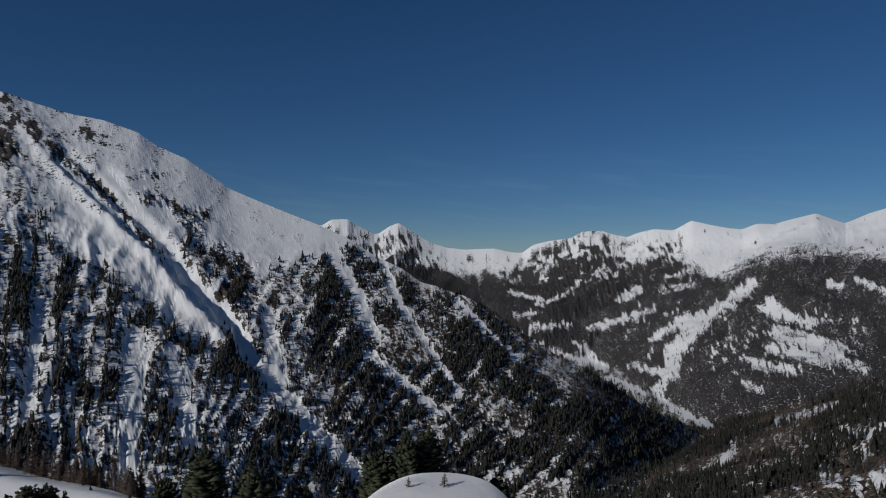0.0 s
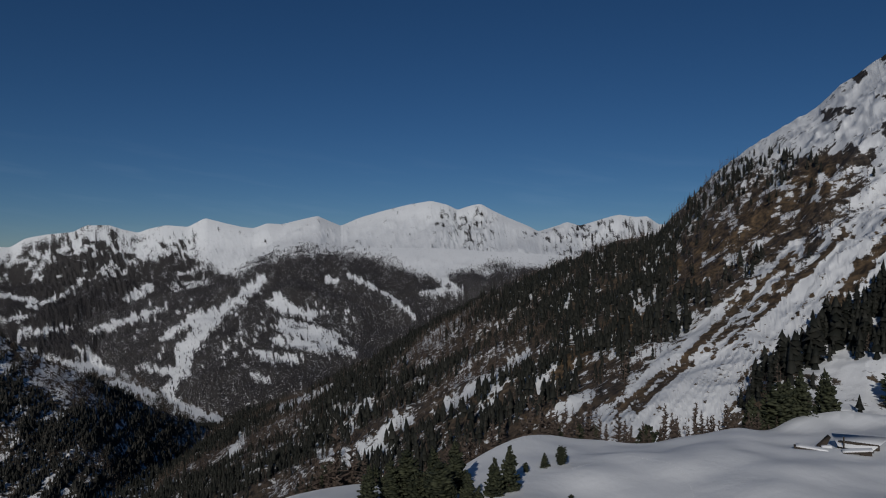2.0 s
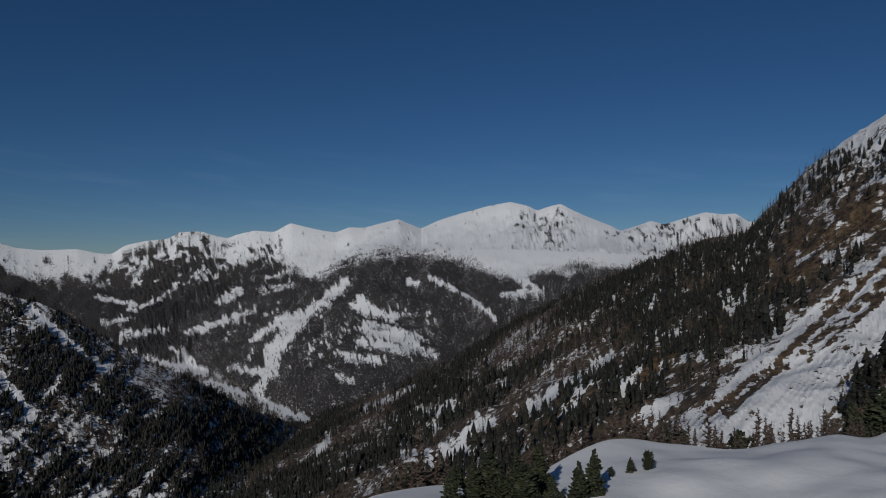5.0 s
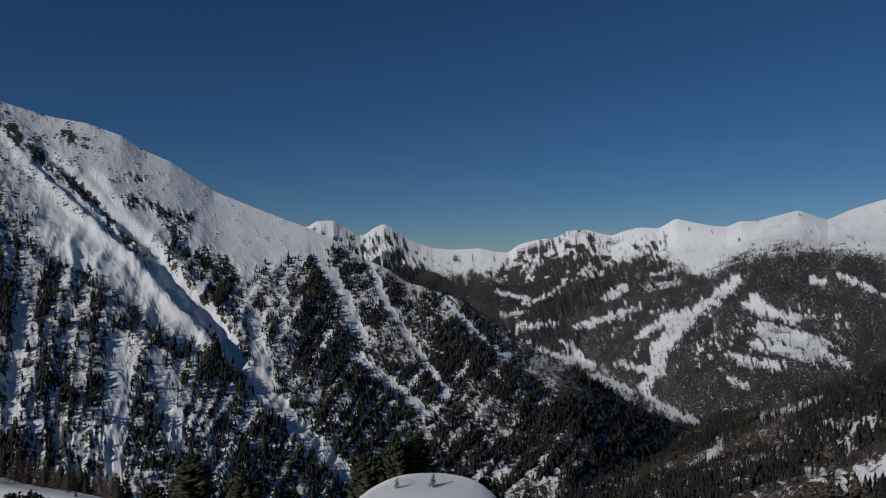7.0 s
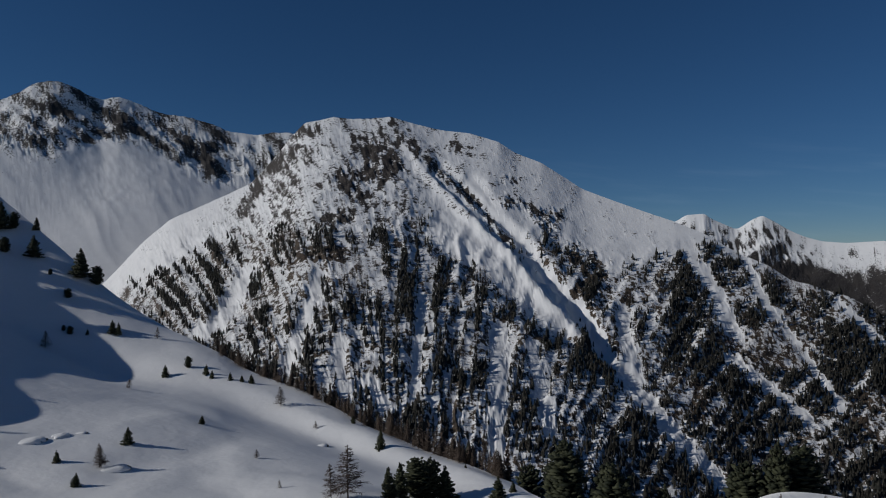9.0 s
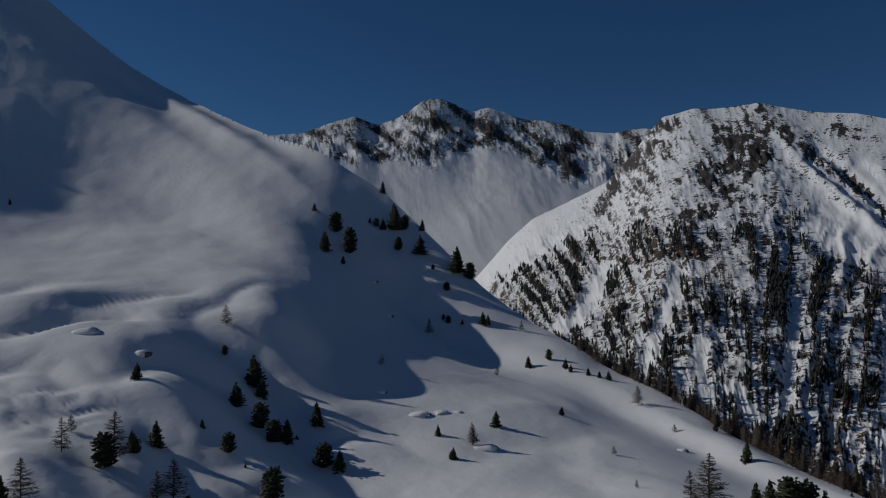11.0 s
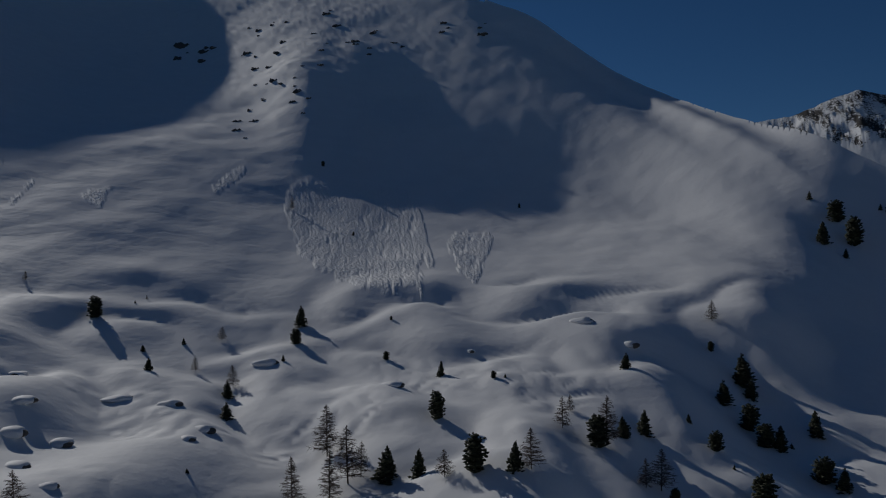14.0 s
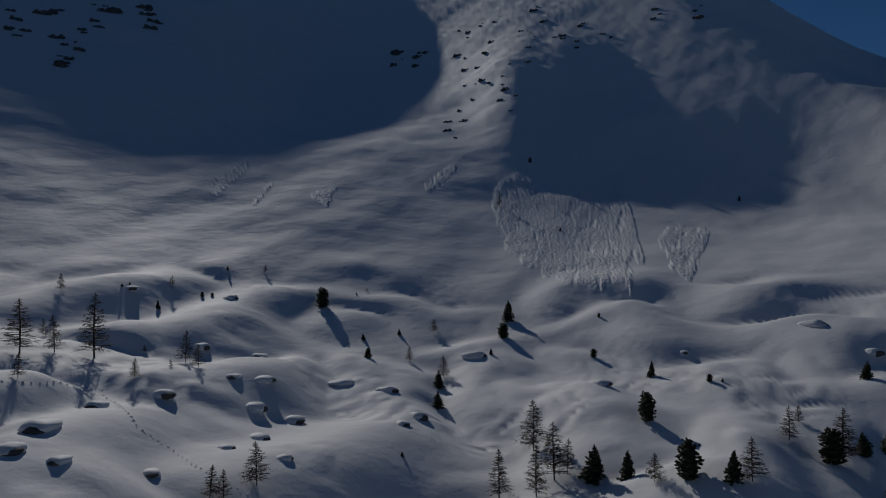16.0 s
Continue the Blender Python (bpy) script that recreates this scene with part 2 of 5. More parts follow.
def masses(az, r):
    """Height of each mountain and of the valley at azimuth and distance."""
    lines = near_lines(az)
    near = profile(r, [20 + 0 * az, *lines[:6]], [-44 + 0 * az, *lines[6:]], 0.0, 0.72)
    rc, rf = along(az, LEFT_R, 1.0), along(az, LEFT_FOOT_R, 1.0)
    zc, zf = height_at(along(az, LEFT_EL, 0.9), rc), along(az, LEFT_FOOT_Z, 1.0)
    left = profile(r, [rf, rf + 0.5 * (rc - rf), rc], [zf, zf + 0.45 * (zc - zf), zc], 0.25, 0.6)
    left = left + (height_at(along(az, LEFT_EL), rc) - zc) * np.exp(-(((r - rc) / 70) ** 2))
    rc = along(az, BACK_R, 1.0)
    zc = height_at(along(az, BACK_EL), rc)
    rm = 0.35 * rc + 1340
    back = profile(r, [1980 + 0 * az, rm, rc], [height_at(-3.0, 1980) + 0 * az, height_at(3.2, rm), zc], 0.2, 0.5)
    back = np.where((az > 35) & (az < 90), back, -900)
    rc, rf = along(az, RIGHT_R, 1.0), along(az, RIGHT_FOOT_R, 1.0)
    zc, zf = height_at(along(az, RIGHT_EL, 1.6), rc), along(az, RIGHT_FOOT_Z, 1.0)
    right = profile(r, [rf, rf + 0.5 * (rc - rf), rc], [zf, zf + 0.42 * (zc - zf), zc], 0.5, 0.75)
    right = right + (height_at(along(az, RIGHT_EL), rc) - zc) * np.exp(-(((r - rc) / 70) ** 2))
    right = np.where(az > 0, -900, right)
    base = np.interp(r, [0, 900, 1600, 2450, 2600, 3300, 3900, 4300, 4600, 4950], [-210, -300, -366, -528, -536, -487, -451, -352, -240, -205])
    rc, rf = along(az, HILL_R, 1.0), along(az, HILL_FOOT_R, 0.8)
    zc = height_at(along(az, HILL_EL), rc)
    zf = np.interp(rf, [2400, 2600, 3300, 3900, 4300], [-540, -538, -489, -453, -354])
    hill = profile(r, [rf, rf + 0.5 * (rc - rf), rc], [zf, zf + 0.47 * (zc - zf), zc], 0.3, 0.25)
    rc, rf = 4720 + 0 * az, along(az, FAR_FOOT_R)
    el = np.where(az > -27.85, along(az, FAR_EL), along(az, FAR_EL_2))
    zc, zf = height_at(el, rc), height_at(along(az, FAR_FOOT_EL), rf)
    far = profile(r, [rf, rf + 0.55 * (rc - rf), rc], [zf, zf + 0.42 * (zc - zf), zc], 0.4, 0.6)
    far = np.where((az < 31) & (az > -76), far, -900)
    hill = np.where((az < 1) & (az > -61), hill, -900)
    return near, left, back, right, hill, far, base


def fans(az, el):
    """Coordinate across the fall line of the left mountain: its gullies fan out from the top."""
    lean = along(az, "-15:1.0 5:0.95 12:0.8 18:0.65 25:0.3 32:0.0 40:-0.45 48:-0.95 54:-1.1", 2.5)
    return az + lean * (el - 4.0) * 1.0


LEFT_TREES = "54:-3 52:-1.5 50:-0.3 47:1.5 44:2.8 39:3.4 34.6:2.6 31.1:3.7 28.9:4.1 27.5:3.2 25:1.5 20.5:2.6 18.8:1.3 15:-0.5 11.2:0.7 8.4:1.5 5.4:0.2 2.8:-1 0:-1.4 -5:-3.6 -20:-9"
# (azimuth, elevation) lines of the snow chutes on the left mountain, with their half width in degrees
CHUTES = (
    ("26:6 24:3 21.9:0.9 19.4:-2.3 17.4:-4.4 16:-7 13.4:-10 10.8:-12.9 7.5:-16.4", 0.6),
    ("23.9:-5.6 23.9:-9.1 24.3:-12.5 24.1:-14.6", 0.75),
    ("21.4:-6.6 20.6:-10 20.1:-13.4", 0.5),
    ("14.5:-4 13.9:-7.8 13.1:-9.6", 0.5),
    ("9.9:0.8 8.2:-1.9 6.9:-4.9 6.2:-5.8", 0.5),
    ("6.9:-7.3 4.6:-9.2 1.8:-11.4", 0.4),
    ("6:0.3 4.3:-3.6 1.7:-7.4 -0.4:-10.7", 0.26),
    ("2.6:-0.5 -0.4:-3.5 -2.4:-5.6 -5:-7.8", 0.22),
    ("37.8:-1 39:-4.5 40.5:-8.4", 0.5),
    ("36.4:-6.4 36.4:-9.5 36:-11", 0.5),
    ("34.2:-9.3 32.8:-11.3", 0.5),
    ("43:-0.6 45.6:-4.9 47:-5.2", 0.6),
    ("30:-3 30.5:-8 30.8:-11", 0.35),
    ("28:2.5 24:0 20.5:-3.2 19:-4.6", 1.5),
)


LEFT_CRAGS = (
    ("34.6:9.1 32.2:9", 0.7), ("33.8:7.8 31.8:7.6", 0.6), ("35:6.7 32.3:6.7", 0.5), ("36.3:6.7 34.8:5.2", 0.5), ("40.8:7.8 41.9:6.7 42.9:5.2 43.6:3.7", 0.5),
    ("40.6:9.9 38:10.1", 0.3), ("27.6:8.9 26.1:8.6", 0.5), ("23.2:6.3 22.3:6.4", 0.4), ("23.6:4.8 21.8:4.2 20:3.3 19.2:3.5", 0.4), ("17.9:0.4 16.2:-0.9 17.5:-2.7", 0.7),
    # Last rib: part rock, part the great chute's shade put in as rock colour.
    ("20.8:3.6 19.5:2.1", 0.5), ("37.6:3 35.8:3.7", 0.6), ("39.2:0.6 36.2:0.6", 0.6), ("32.3:11 29.3:7.6 27.5:6.3 25.3:4.2 22.9:1.2", 0.35),
)


def near_line(az, el, text, half):
    """1 on the line, falling to 0 at its edge."""
    pts = [tuple(float(v) for v in w.split(":")) for w in text.split()]
    best = np.full(az.shape, 9.0)
    for (a0, e0), (a1, e1) in zip(pts, pts[1:]):
        s = np.clip(((az - a0) * (a1 - a0) + (el - e0) * (e1 - e0)) / ((a1 - a0) ** 2 + (e1 - e0) ** 2), 0, 1)
        best = np.minimum(best, np.hypot(az - a0 - s * (a1 - a0), el - e0 - s * (e1 - e0)))
    return 1 - ramp(best, half * 0.6, half * 1.4)



def inside(az, el, text):
    """1 inside a soft-edged quadrilateral or line of (azimuth, elevation)."""
    pts = [tuple(float(v) for v in w.split(":")) for w in text.split()]
    out = np.ones(az.shape)
    for (a0, e0), (a1, e1) in zip(pts, pts[1:] + pts[:1]):
        d = ((a1 - a0) * (el - e0) - (e1 - e0) * (az - a0)) / np.hypot(a1 - a0, e1 - e0)
        out = out * ramp(-d, -0.2, 0.4)
    return out


SLIDES = (
    "95.6:9.6 93.1:10.7 93.7:12.8 99:13.1 99.8:11", "101.2:7.6 99:6.5 95.4:9.6 99.8:11.2", "104.7:2.8 103.4:0.2 100.8:-1.6 96.5:-2.7 93.6:-1.2 94.8:5.3 99:6.3 104.3:5.9",
    "91.3:-1.2 90.1:-2.2 88.9:-0.7 88.9:2.2 91.9:2.2", "117.7:3.7 115.8:5.7 119.4:4.8",
)
TRACKS = (
    ("97.3:1 96.2:-2.5", 0.2), ("96.9:5.3 97.3:1", 0.25), ("95.2:1 94:-2.9", 0.15), ("94.4:3.6 93.4:-0.3", 0.3), ("125.9:5.1 123.9:6.9", 0.4),
    ("123:4.1 121.8:5.6", 0.1), ("107.8:6.8 109.6:5.5", 0.3), ("98.4:12.5 100.5:7.8", 0.25), ("96.5:12.5 98.5:8", 0.2),
)


def slides(az, el):
    out = np.zeros(az.shape)
    bend = 0.6 * fbm(el / 1.4, az / 1.6, 3, 14)
    for text in SLIDES:
        out = np.maximum(out, inside(az + bend, el, text))
    for text, half in TRACKS:
        out = np.maximum(out, near_line(az, el, text, half))
    return ramp(out * (1 + 0.8 * fbm(az / 0.7, el / 0.9, 3, 18)), 0.3, 0.8)


def near_detail(az, r, x, y, el):
    """Wind-shaped mounds and hollows of the near snow; spur and gullies of the mountain over it."""
    w = ramp(along(az, FIELD_W, 3.0), 0.05, 0.6)
    p = perlin(x / 50 + 0.3 * perlin(x / 30, y / 30, 6), y / 38, 3)
    q = perlin(x / 15, y / 12, 4)
    mound, small = np.sqrt(p * p + 0.012), np.sqrt(q * q + 0.02)
    o = perlin(x / 7.5 + 0.4 * q, y / 6, 5)
    swell = 8.0 * (mound - 0.3) + (1.5 * (small - 0.25) * ramp(perlin(x / 40, y / 40, 1), -0.35, 0.2) + 0.7 * (np.sqrt(o * o + 0.01) - 0.2) * ramp(perlin(x / 34, y / 34, 2), 0.0, 0.4)) * (1 - 0.7 * ramp(r, 160, 240))
    calm = 1.6 * perlin(x / 42, y / 30, 7) + 0.45 * perlin(x / 15, y / 12, 9)
    lo = ramp(r, 255, 320)
    out = ramp(r, 40, 120) * ((1 - w) * calm * (0.8 + 1.2 * ramp(-az, 40, 48)) + w * (1 - lo) * (0.25 + 0.75 * ramp(az, 60, 67)) * swell + w * lo * 0.6 * calm)
    top = near_lines(az)[5]
    hi = ramp(r, 330, 520) * w * ramp(np.abs(top - r), 0, 180)
    rise = ramp(r, 650, 1400)
    off = az - 103.0 + 2.2 * rise + 0.8 * perlin(r / 120, az / 20, 12)
    spur = np.exp(-((off / ((3.2 + 3.0 * rise) * (1 + 1.1 * ramp(-off, 0, 4)))) ** 2)) * ramp(r, 430, 800)
    rough = 0.04 + 0.6 * ramp(np.exp(-((off / (3.2 + 2.0 * rise)) ** 2)), 0.2, 0.7) * ramp(r, 430, 800)
    rubble = slides(az, el)
    out = out + rubble * (0.13 * perlin(az / 0.24, el / 0.3, 15) + 0.11 * perlin((az + 0.3 * el + 0.2 * perlin(el, az, 19)) / 0.35, el / 1.6, 16) + 0.12 - 0.4 * near_line(az, el, "125.9:5.1 123.9:6.6", 0.4))
    # the shoulder, and the flank that falls away from the sun beside it
    out = out + (13 * ramp(az, 57, 70) - 3 * ramp(az, 40, 52) * ramp(-az, -60, -52)) * (1 - ramp(az, 73, 106)) * ramp(r - 0.62 * top, 0, 0.2 * top) * ramp(top - r, 0, 60)
    # A dip added under the crest so the strip below the skyline lies shaded.
    out = out - 12 * ramp(az, 69, 83) * (1 - ramp(az, 86, 92)) * np.exp(-(((top - r - 75) / 48) ** 2))
    return out + hi * (3.5 * fbm(x / 190, y / 190, 2, 8) + 2.5 * rough * ridged(x / 60, y / 60, 3, 10)) + 32 * spur * w


def left_crags(az, el):
    """Rock ribs of the left mountain, with ragged edges."""
    out = np.zeros(az.shape)
    for text, half in LEFT_CRAGS:
        out = np.maximum(out, near_line(az + 0.4 * fbm(az / 0.8, el / 0.8, 3, 201), el + 0.3 * fbm(az / 0.9, el / 0.5, 3, 202), text, half))
    return out


def left_detail(az, r, x, y, el):
    u = fans(az, el)
    ribs = ridged(u / 2.4 + 0.25 * perlin(az / 2, el / 2, 22), el / 12, 3, 21)
    calm = ramp(along(az, LEFT_R, 1.0) - r, 0, 260)
    high = ramp(el - along(az, LEFT_TREES), -1, 1.5)
    crag = left_crags(az, el)
    out = calm * (10 * ribs - 4.5) * (1 - 0.7 * high) * (0.6 + 0.6 * perlin(az / 6, el / 5, 25)) + (0.3 + 0.7 * calm) * (3.5 * fbm(x / 60, y / 60, 4, 23) * (1 - 0.6 * high * ramp(-az, -30, -27)) + (4 * ridged(x / 38, y / 38, 3, 24) - 1.7) * np.maximum(ramp(az, 24, 32), 1 - high))
    out = out + crag * calm * (9 * ridged(x / 30, y / 30, 3, 28) - 3.5)
    out = out + 2.5 * calm * perlin(u / 2.6, el / 5, 29) * high
    for text, half in CHUTES:
        out = out - (1.5 + 4.5 * ramp(el, -9, -3) * ramp(az, 10, 16)) * near_line(az + 0.2 * perlin(el / 0.7, az / 3, 26), el, text, half * 1.3)
    bend = 0.2 * perlin(el / 0.9, az / 3, 27)
    out = out - 11 * near_line(az + bend, el, "28.4:7 26:4.6 24.3:3 21.9:0.9 19.4:-2.3 17.4:-4.4 16:-7", 0.75)
    # rib on the sunward side of the great chute
    return out + 10 * calm * near_line(az + bend, el, "31.4:10.5 29.5:7.6 27.1:5 25.2:3.2 22.9:1.1 20.5:-2.1 18.5:-4.2 17.2:-6.5", 0.8)


def back_detail(az, r, x, y, el):
    top = along(az, BACK_R, 1.0)
    bowl = ramp(r, 1980, 2350) * ramp(top - r, 0, 350)
    crags = ramp(el - along(az, CLIFF_FOOT, 0.6), -0.5, 0.6)
    gully = ridged((az - 0.55 * (el - 5)) / 5.0 + 0.1 * perlin(el / 3, az / 4, 36), el / 16, 3, 35)
    return 60 * perlin(x / 480, y / 480, 31) * bowl + (9 * gully - 4) * bowl + (0.12 + 0.88 * crags) * (17 * ridged(x / 95, y / 95, 4, 33) + 16 * ridged(az / 3.2, (el - 0.5 * az) / 0.9, 3, 34) - 13) * ramp(r, 2200, 2450) * (0.3 + 0.7 * ramp(top - r, 0, 120))


def right_detail(az, r, x, y, el):
    calm = ramp(along(az, RIGHT_R, 1.0) - r, 0, 150)
    return (16 * ridged(x / 140, y / 140, 3, 41) - 6) * (0.25 + 0.75 * calm) + (6 * ridged(x / 34, y / 34, 3, 42) - 2.4) * ramp(el, -6, 2) * (0.5 + 0.5 * calm)


def hill_detail(az, r, x, y, el):
    return (75 * ridged(x / 700, y / 700, 4, 51) - 30) * ramp(along(az, HILL_R, 1.0) - r, 0, 350)


def far_detail(az, r, x, y, el):
    stony = along(az, FAR_STONY, 0.6)
    folds = 34 * perlin(az / 4.0 + 0.35 * el, el / 2.6, 61) + (30 * ridged((az + 0.8 * el) / 1.9, el / 2.0, 3, 62) - 13)
    folds = folds + 2.2 * (26 * ridged((az + 1.3 * el) / 4.5, el / 5.0, 2, 64) - 11)
    crest = (0.1 + 0.9 * ramp(4720 - r, 0, 140))
    return folds * (0.3 + 0.7 * stony) * ramp(4720 - r, 0, 200) + (ramp(stony, 0.45, 0.9) * 13) * (ridged(az / 0.36 + 0.4 * el, el / 0.5, 2, 63) - 0.42) * crest


def base_detail(az, r, x, y, el):
    return 3 * fbm(x / 150, y / 150, 3, 71)


DETAILS = (near_detail, left_detail, back_detail, right_detail, hill_detail, far_detail, base_detail)


def land(az, r, full=True):
    """Height over the eye and the mountain that rules there."""
    stack = np.stack(masses(az, r))
    if full:
        top = stack.max(0)
        for part, detail in zip(stack, DETAILS):
            k = part > top - 90
            a, d, z = az[k], r[k], part[k]
            part[k] = z + detail(a, d, -np.sin(np.radians(a)) * d, np.cos(np.radians(a)) * d, np.degrees(np.arctan2(z, d)))
    return stack.max(0), stack.argmax(0)


# ---- materials ----
def material(name, rough=0.8, colour=(0.5, 0.5, 0.5)):
    m = bpy.data.materials.new(name)
    m.use_nodes = True
    b = m.node_tree.nodes["Principled BSDF"]
    b.inputs["Roughness"].default_value = rough
    b.inputs["Base Color"].default_value = (*colour, 1)
    b.inputs["Specular IOR Level"].default_value = 0.2
    return m, m.node_tree.nodes, m.node_tree.links, b


def land_material():
    m, n, l, b = material("snowy_land", 0.75)
    tex = n.new("ShaderNodeTexCoord")
    cover, soil = n.new("ShaderNodeAttribute"), n.new("ShaderNodeAttribute")
    cover.attribute_name, soil.attribute_name = "cover", "soil"
    grain = n.new("ShaderNodeTexNoise")
    grain.inputs["Scale"].default_value, grain.inputs["Detail"].default_value = 0.16, 8
    grain.inputs["Roughness"].default_value = 0.72
    l.new(tex.outputs["Object"], grain.inputs["Vector"])
    add = n.new("ShaderNodeMath")
    add.operation = "ADD"
    coarse = n.new("ShaderNodeMath")
    coarse.operation = "MULTIPLY_ADD"
    coarse.inputs[1].default_value, coarse.inputs[2].default_value = 2.1, -0.55
    l.new(grain.outputs["Fac"], coarse.inputs[0])
    l.new(cover.outputs["Fac"], add.inputs[0])
    l.new(coarse.outputs[0], add.inputs[1])
    edge = n.new("ShaderNodeMapRange")
    edge.inputs["From Min"].default_value, edge.inputs["From Max"].default_value = 0.97, 1.05
    l.new(add.outputs[0], edge.inputs["Value"])
    rock = n.new("ShaderNodeValToRGB")
    rock.color_ramp.elements[0].color, rock.color_ramp.elements[1].color = (0.022, 0.021, 0.021, 1), (0.085, 0.075, 0.068, 1)
    rock.color_ramp.elements[0].position, rock.color_ramp.elements[1].position = 0.35, 0.7
    g2 = n.new("ShaderNodeTexNoise")
    g2.inputs["Scale"].default_value, g2.inputs["Detail"].default_value = 0.25, 5
    l.new(tex.outputs["Object"], g2.inputs["Vector"])
    l.new(g2.outputs["Fac"], rock.inputs["Fac"])
    earth = n.new("ShaderNodeValToRGB")
    earth.color_ramp.elements[0].color, earth.color_ramp.elements[1].color = (0.035, 0.027, 0.02, 1), (0.19, 0.125, 0.068, 1)
    earth.color_ramp.elements[0].position, earth.color_ramp.elements[1].position = 0.35, 0.7
    l.new(g2.outputs["Fac"], earth.inputs["Fac"])
    ground = n.new("ShaderNodeMix")
    ground.data_type = "RGBA"
    l.new(soil.outputs["Fac"], ground.inputs["Factor"])
    l.new(rock.outputs[0], ground.inputs["A"])
    l.new(earth.outputs[0], ground.inputs["B"])
    tint = n.new("ShaderNodeValToRGB")
    tint.color_ramp.elements[0].color, tint.color_ramp.elements[1].color = (0.77, 0.77, 0.765, 1), (0.87, 0.865, 0.855, 1)
    g3 = n.new("ShaderNodeTexNoise")
    g3.inputs["Scale"].default_value, g3.inputs["Detail"].default_value = 0.05, 4
    l.new(tex.outputs["Object"], g3.inputs["Vector"])
    l.new(g3.outputs["Fac"], tint.inputs["Fac"])
    mix = n.new("ShaderNodeMix")
    mix.data_type = "RGBA"
    l.new(edge.outputs[0], mix.inputs["Factor"])
    l.new(ground.outputs["Result"], mix.inputs["A"])
    l.new(tint.outputs[0], mix.inputs["B"])
    l.new(mix.outputs["Result"], b.inputs["Base Color"])
    crust = n.new("ShaderNodeTexNoise")
    crust.inputs["Scale"].default_value, crust.inputs["Detail"].default_value = 0.22, 7
    l.new(tex.outputs["Object"], crust.inputs["Vector"])
    fine = n.new("ShaderNodeTexNoise")
    fine.inputs["Scale"].default_value, fine.inputs["Detail"].default_value = 1.1, 5
    l.new(tex.outputs["Object"], fine.inputs["Vector"])
    relief = n.new("ShaderNodeMath")
    relief.operation = "MULTIPLY_ADD"
    relief.inputs[1].default_value = 0.12
    l.new(fine.outputs["Fac"], relief.inputs[0])
    l.new(crust.outputs["Fac"], relief.inputs[2])
    clods, slid = n.new("ShaderNodeTexVoronoi"), n.new("ShaderNodeAttribute")
    clods.inputs["Scale"].default_value, slid.attribute_name = 0.6, "rubble"
    clods.inputs["Detail"].default_value = 2
    l.new(tex.outputs["Object"], clods.inputs["Vector"])
    broken = n.new("ShaderNodeMath")
    broken.operation = "MULTIPLY"
    l.new(clods.outputs["Distance"], broken.inputs[0])
    l.new(slid.outputs["Fac"], broken.inputs[1])
    rubbly = n.new("ShaderNodeMath")
    rubbly.operation = "MULTIPLY_ADD"
    rubbly.inputs[1].default_value = 1.7
    l.new(broken.outputs[0], rubbly.inputs[0])
    l.new(relief.outputs[0], rubbly.inputs[2])
    bump = n.new("ShaderNodeBump")
    bump.inputs["Strength"].default_value, bump.inputs["Distance"].default_value = 0.4, 0.6
    stony, crags, ragged = n.new("ShaderNodeMapRange"), n.new("ShaderNodeTexNoise"), n.new("ShaderNodeMath")
    stony.inputs["From Min"].default_value, stony.inputs["From Max"].default_value = 0.97, 0.6
    stony.inputs["To Max"].default_value = 7.0
    l.new(cover.outputs["Fac"], stony.inputs["Value"])
    crags.inputs["Scale"].default_value, crags.inputs["Detail"].default_value, crags.inputs["Roughness"].default_value = 0.07, 7, 0.65
    l.new(tex.outputs["Object"], crags.inputs["Vector"])
    ragged.operation = "MULTIPLY_ADD"
    l.new(crags.outputs["Fac"], ragged.inputs[0])
    l.new(stony.outputs[0], ragged.inputs[1])
    l.new(rubbly.outputs[0], ragged.inputs[2])
    l.new(ragged.outputs[0], bump.inputs["Height"])
    l.new(bump.outputs[0], b.inputs["Normal"])
    return m


LAND = land_material()


def leaf_material(name, dark, light, scale=1.2):
    m, n, l, b = material(name, 0.7)
    info = n.new("ShaderNodeNewGeometry")
    c = n.new("ShaderNodeValToRGB")
    c.color_ramp.elements[0].color, c.color_ramp.elements[1].color = (*dark, 1), (*light, 1)
    l.new(info.outputs["Random Per Island"], c.inputs["Fac"])
    l.new(c.outputs[0], b.inputs["Base Color"])
    return m


# Extra dark: shade between needles is put into the colour of solid crowns.
SPRUCE = leaf_material("spruce_needles", (0.012, 0.0135, 0.0105), (0.034, 0.033, 0.026))
LARCH = leaf_material("bare_larch_twigs", (0.055, 0.042, 0.034), (0.125, 0.092, 0.072))
# Paler and greyer than near woods: distance haze is put into the colour.
WOODS = leaf_material("hazed_far_woods", (0.03, 0.03, 0.033), (0.082, 0.073, 0.075))
BARE_WOODS = leaf_material("hazed_bare_woods", (0.065, 0.054, 0.056), (0.13, 0.106, 0.104))
PINE = leaf_material("stone_pine_needles", (0.014, 0.018, 0.01), (0.062, 0.066, 0.036))
SLOPE_WOODS = leaf_material("slope_spruce_needles", (0.017, 0.018, 0.015), (0.05, 0.046, 0.038))
BARK = material("bark", 0.9, (0.06, 0.045, 0.035))[0]

# ---- one sheet of land, with rows and columns packed to fit the camera's view ----
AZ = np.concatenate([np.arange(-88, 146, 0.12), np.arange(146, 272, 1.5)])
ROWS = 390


def wrap(az):
    return (az + 180) % 360 - 180


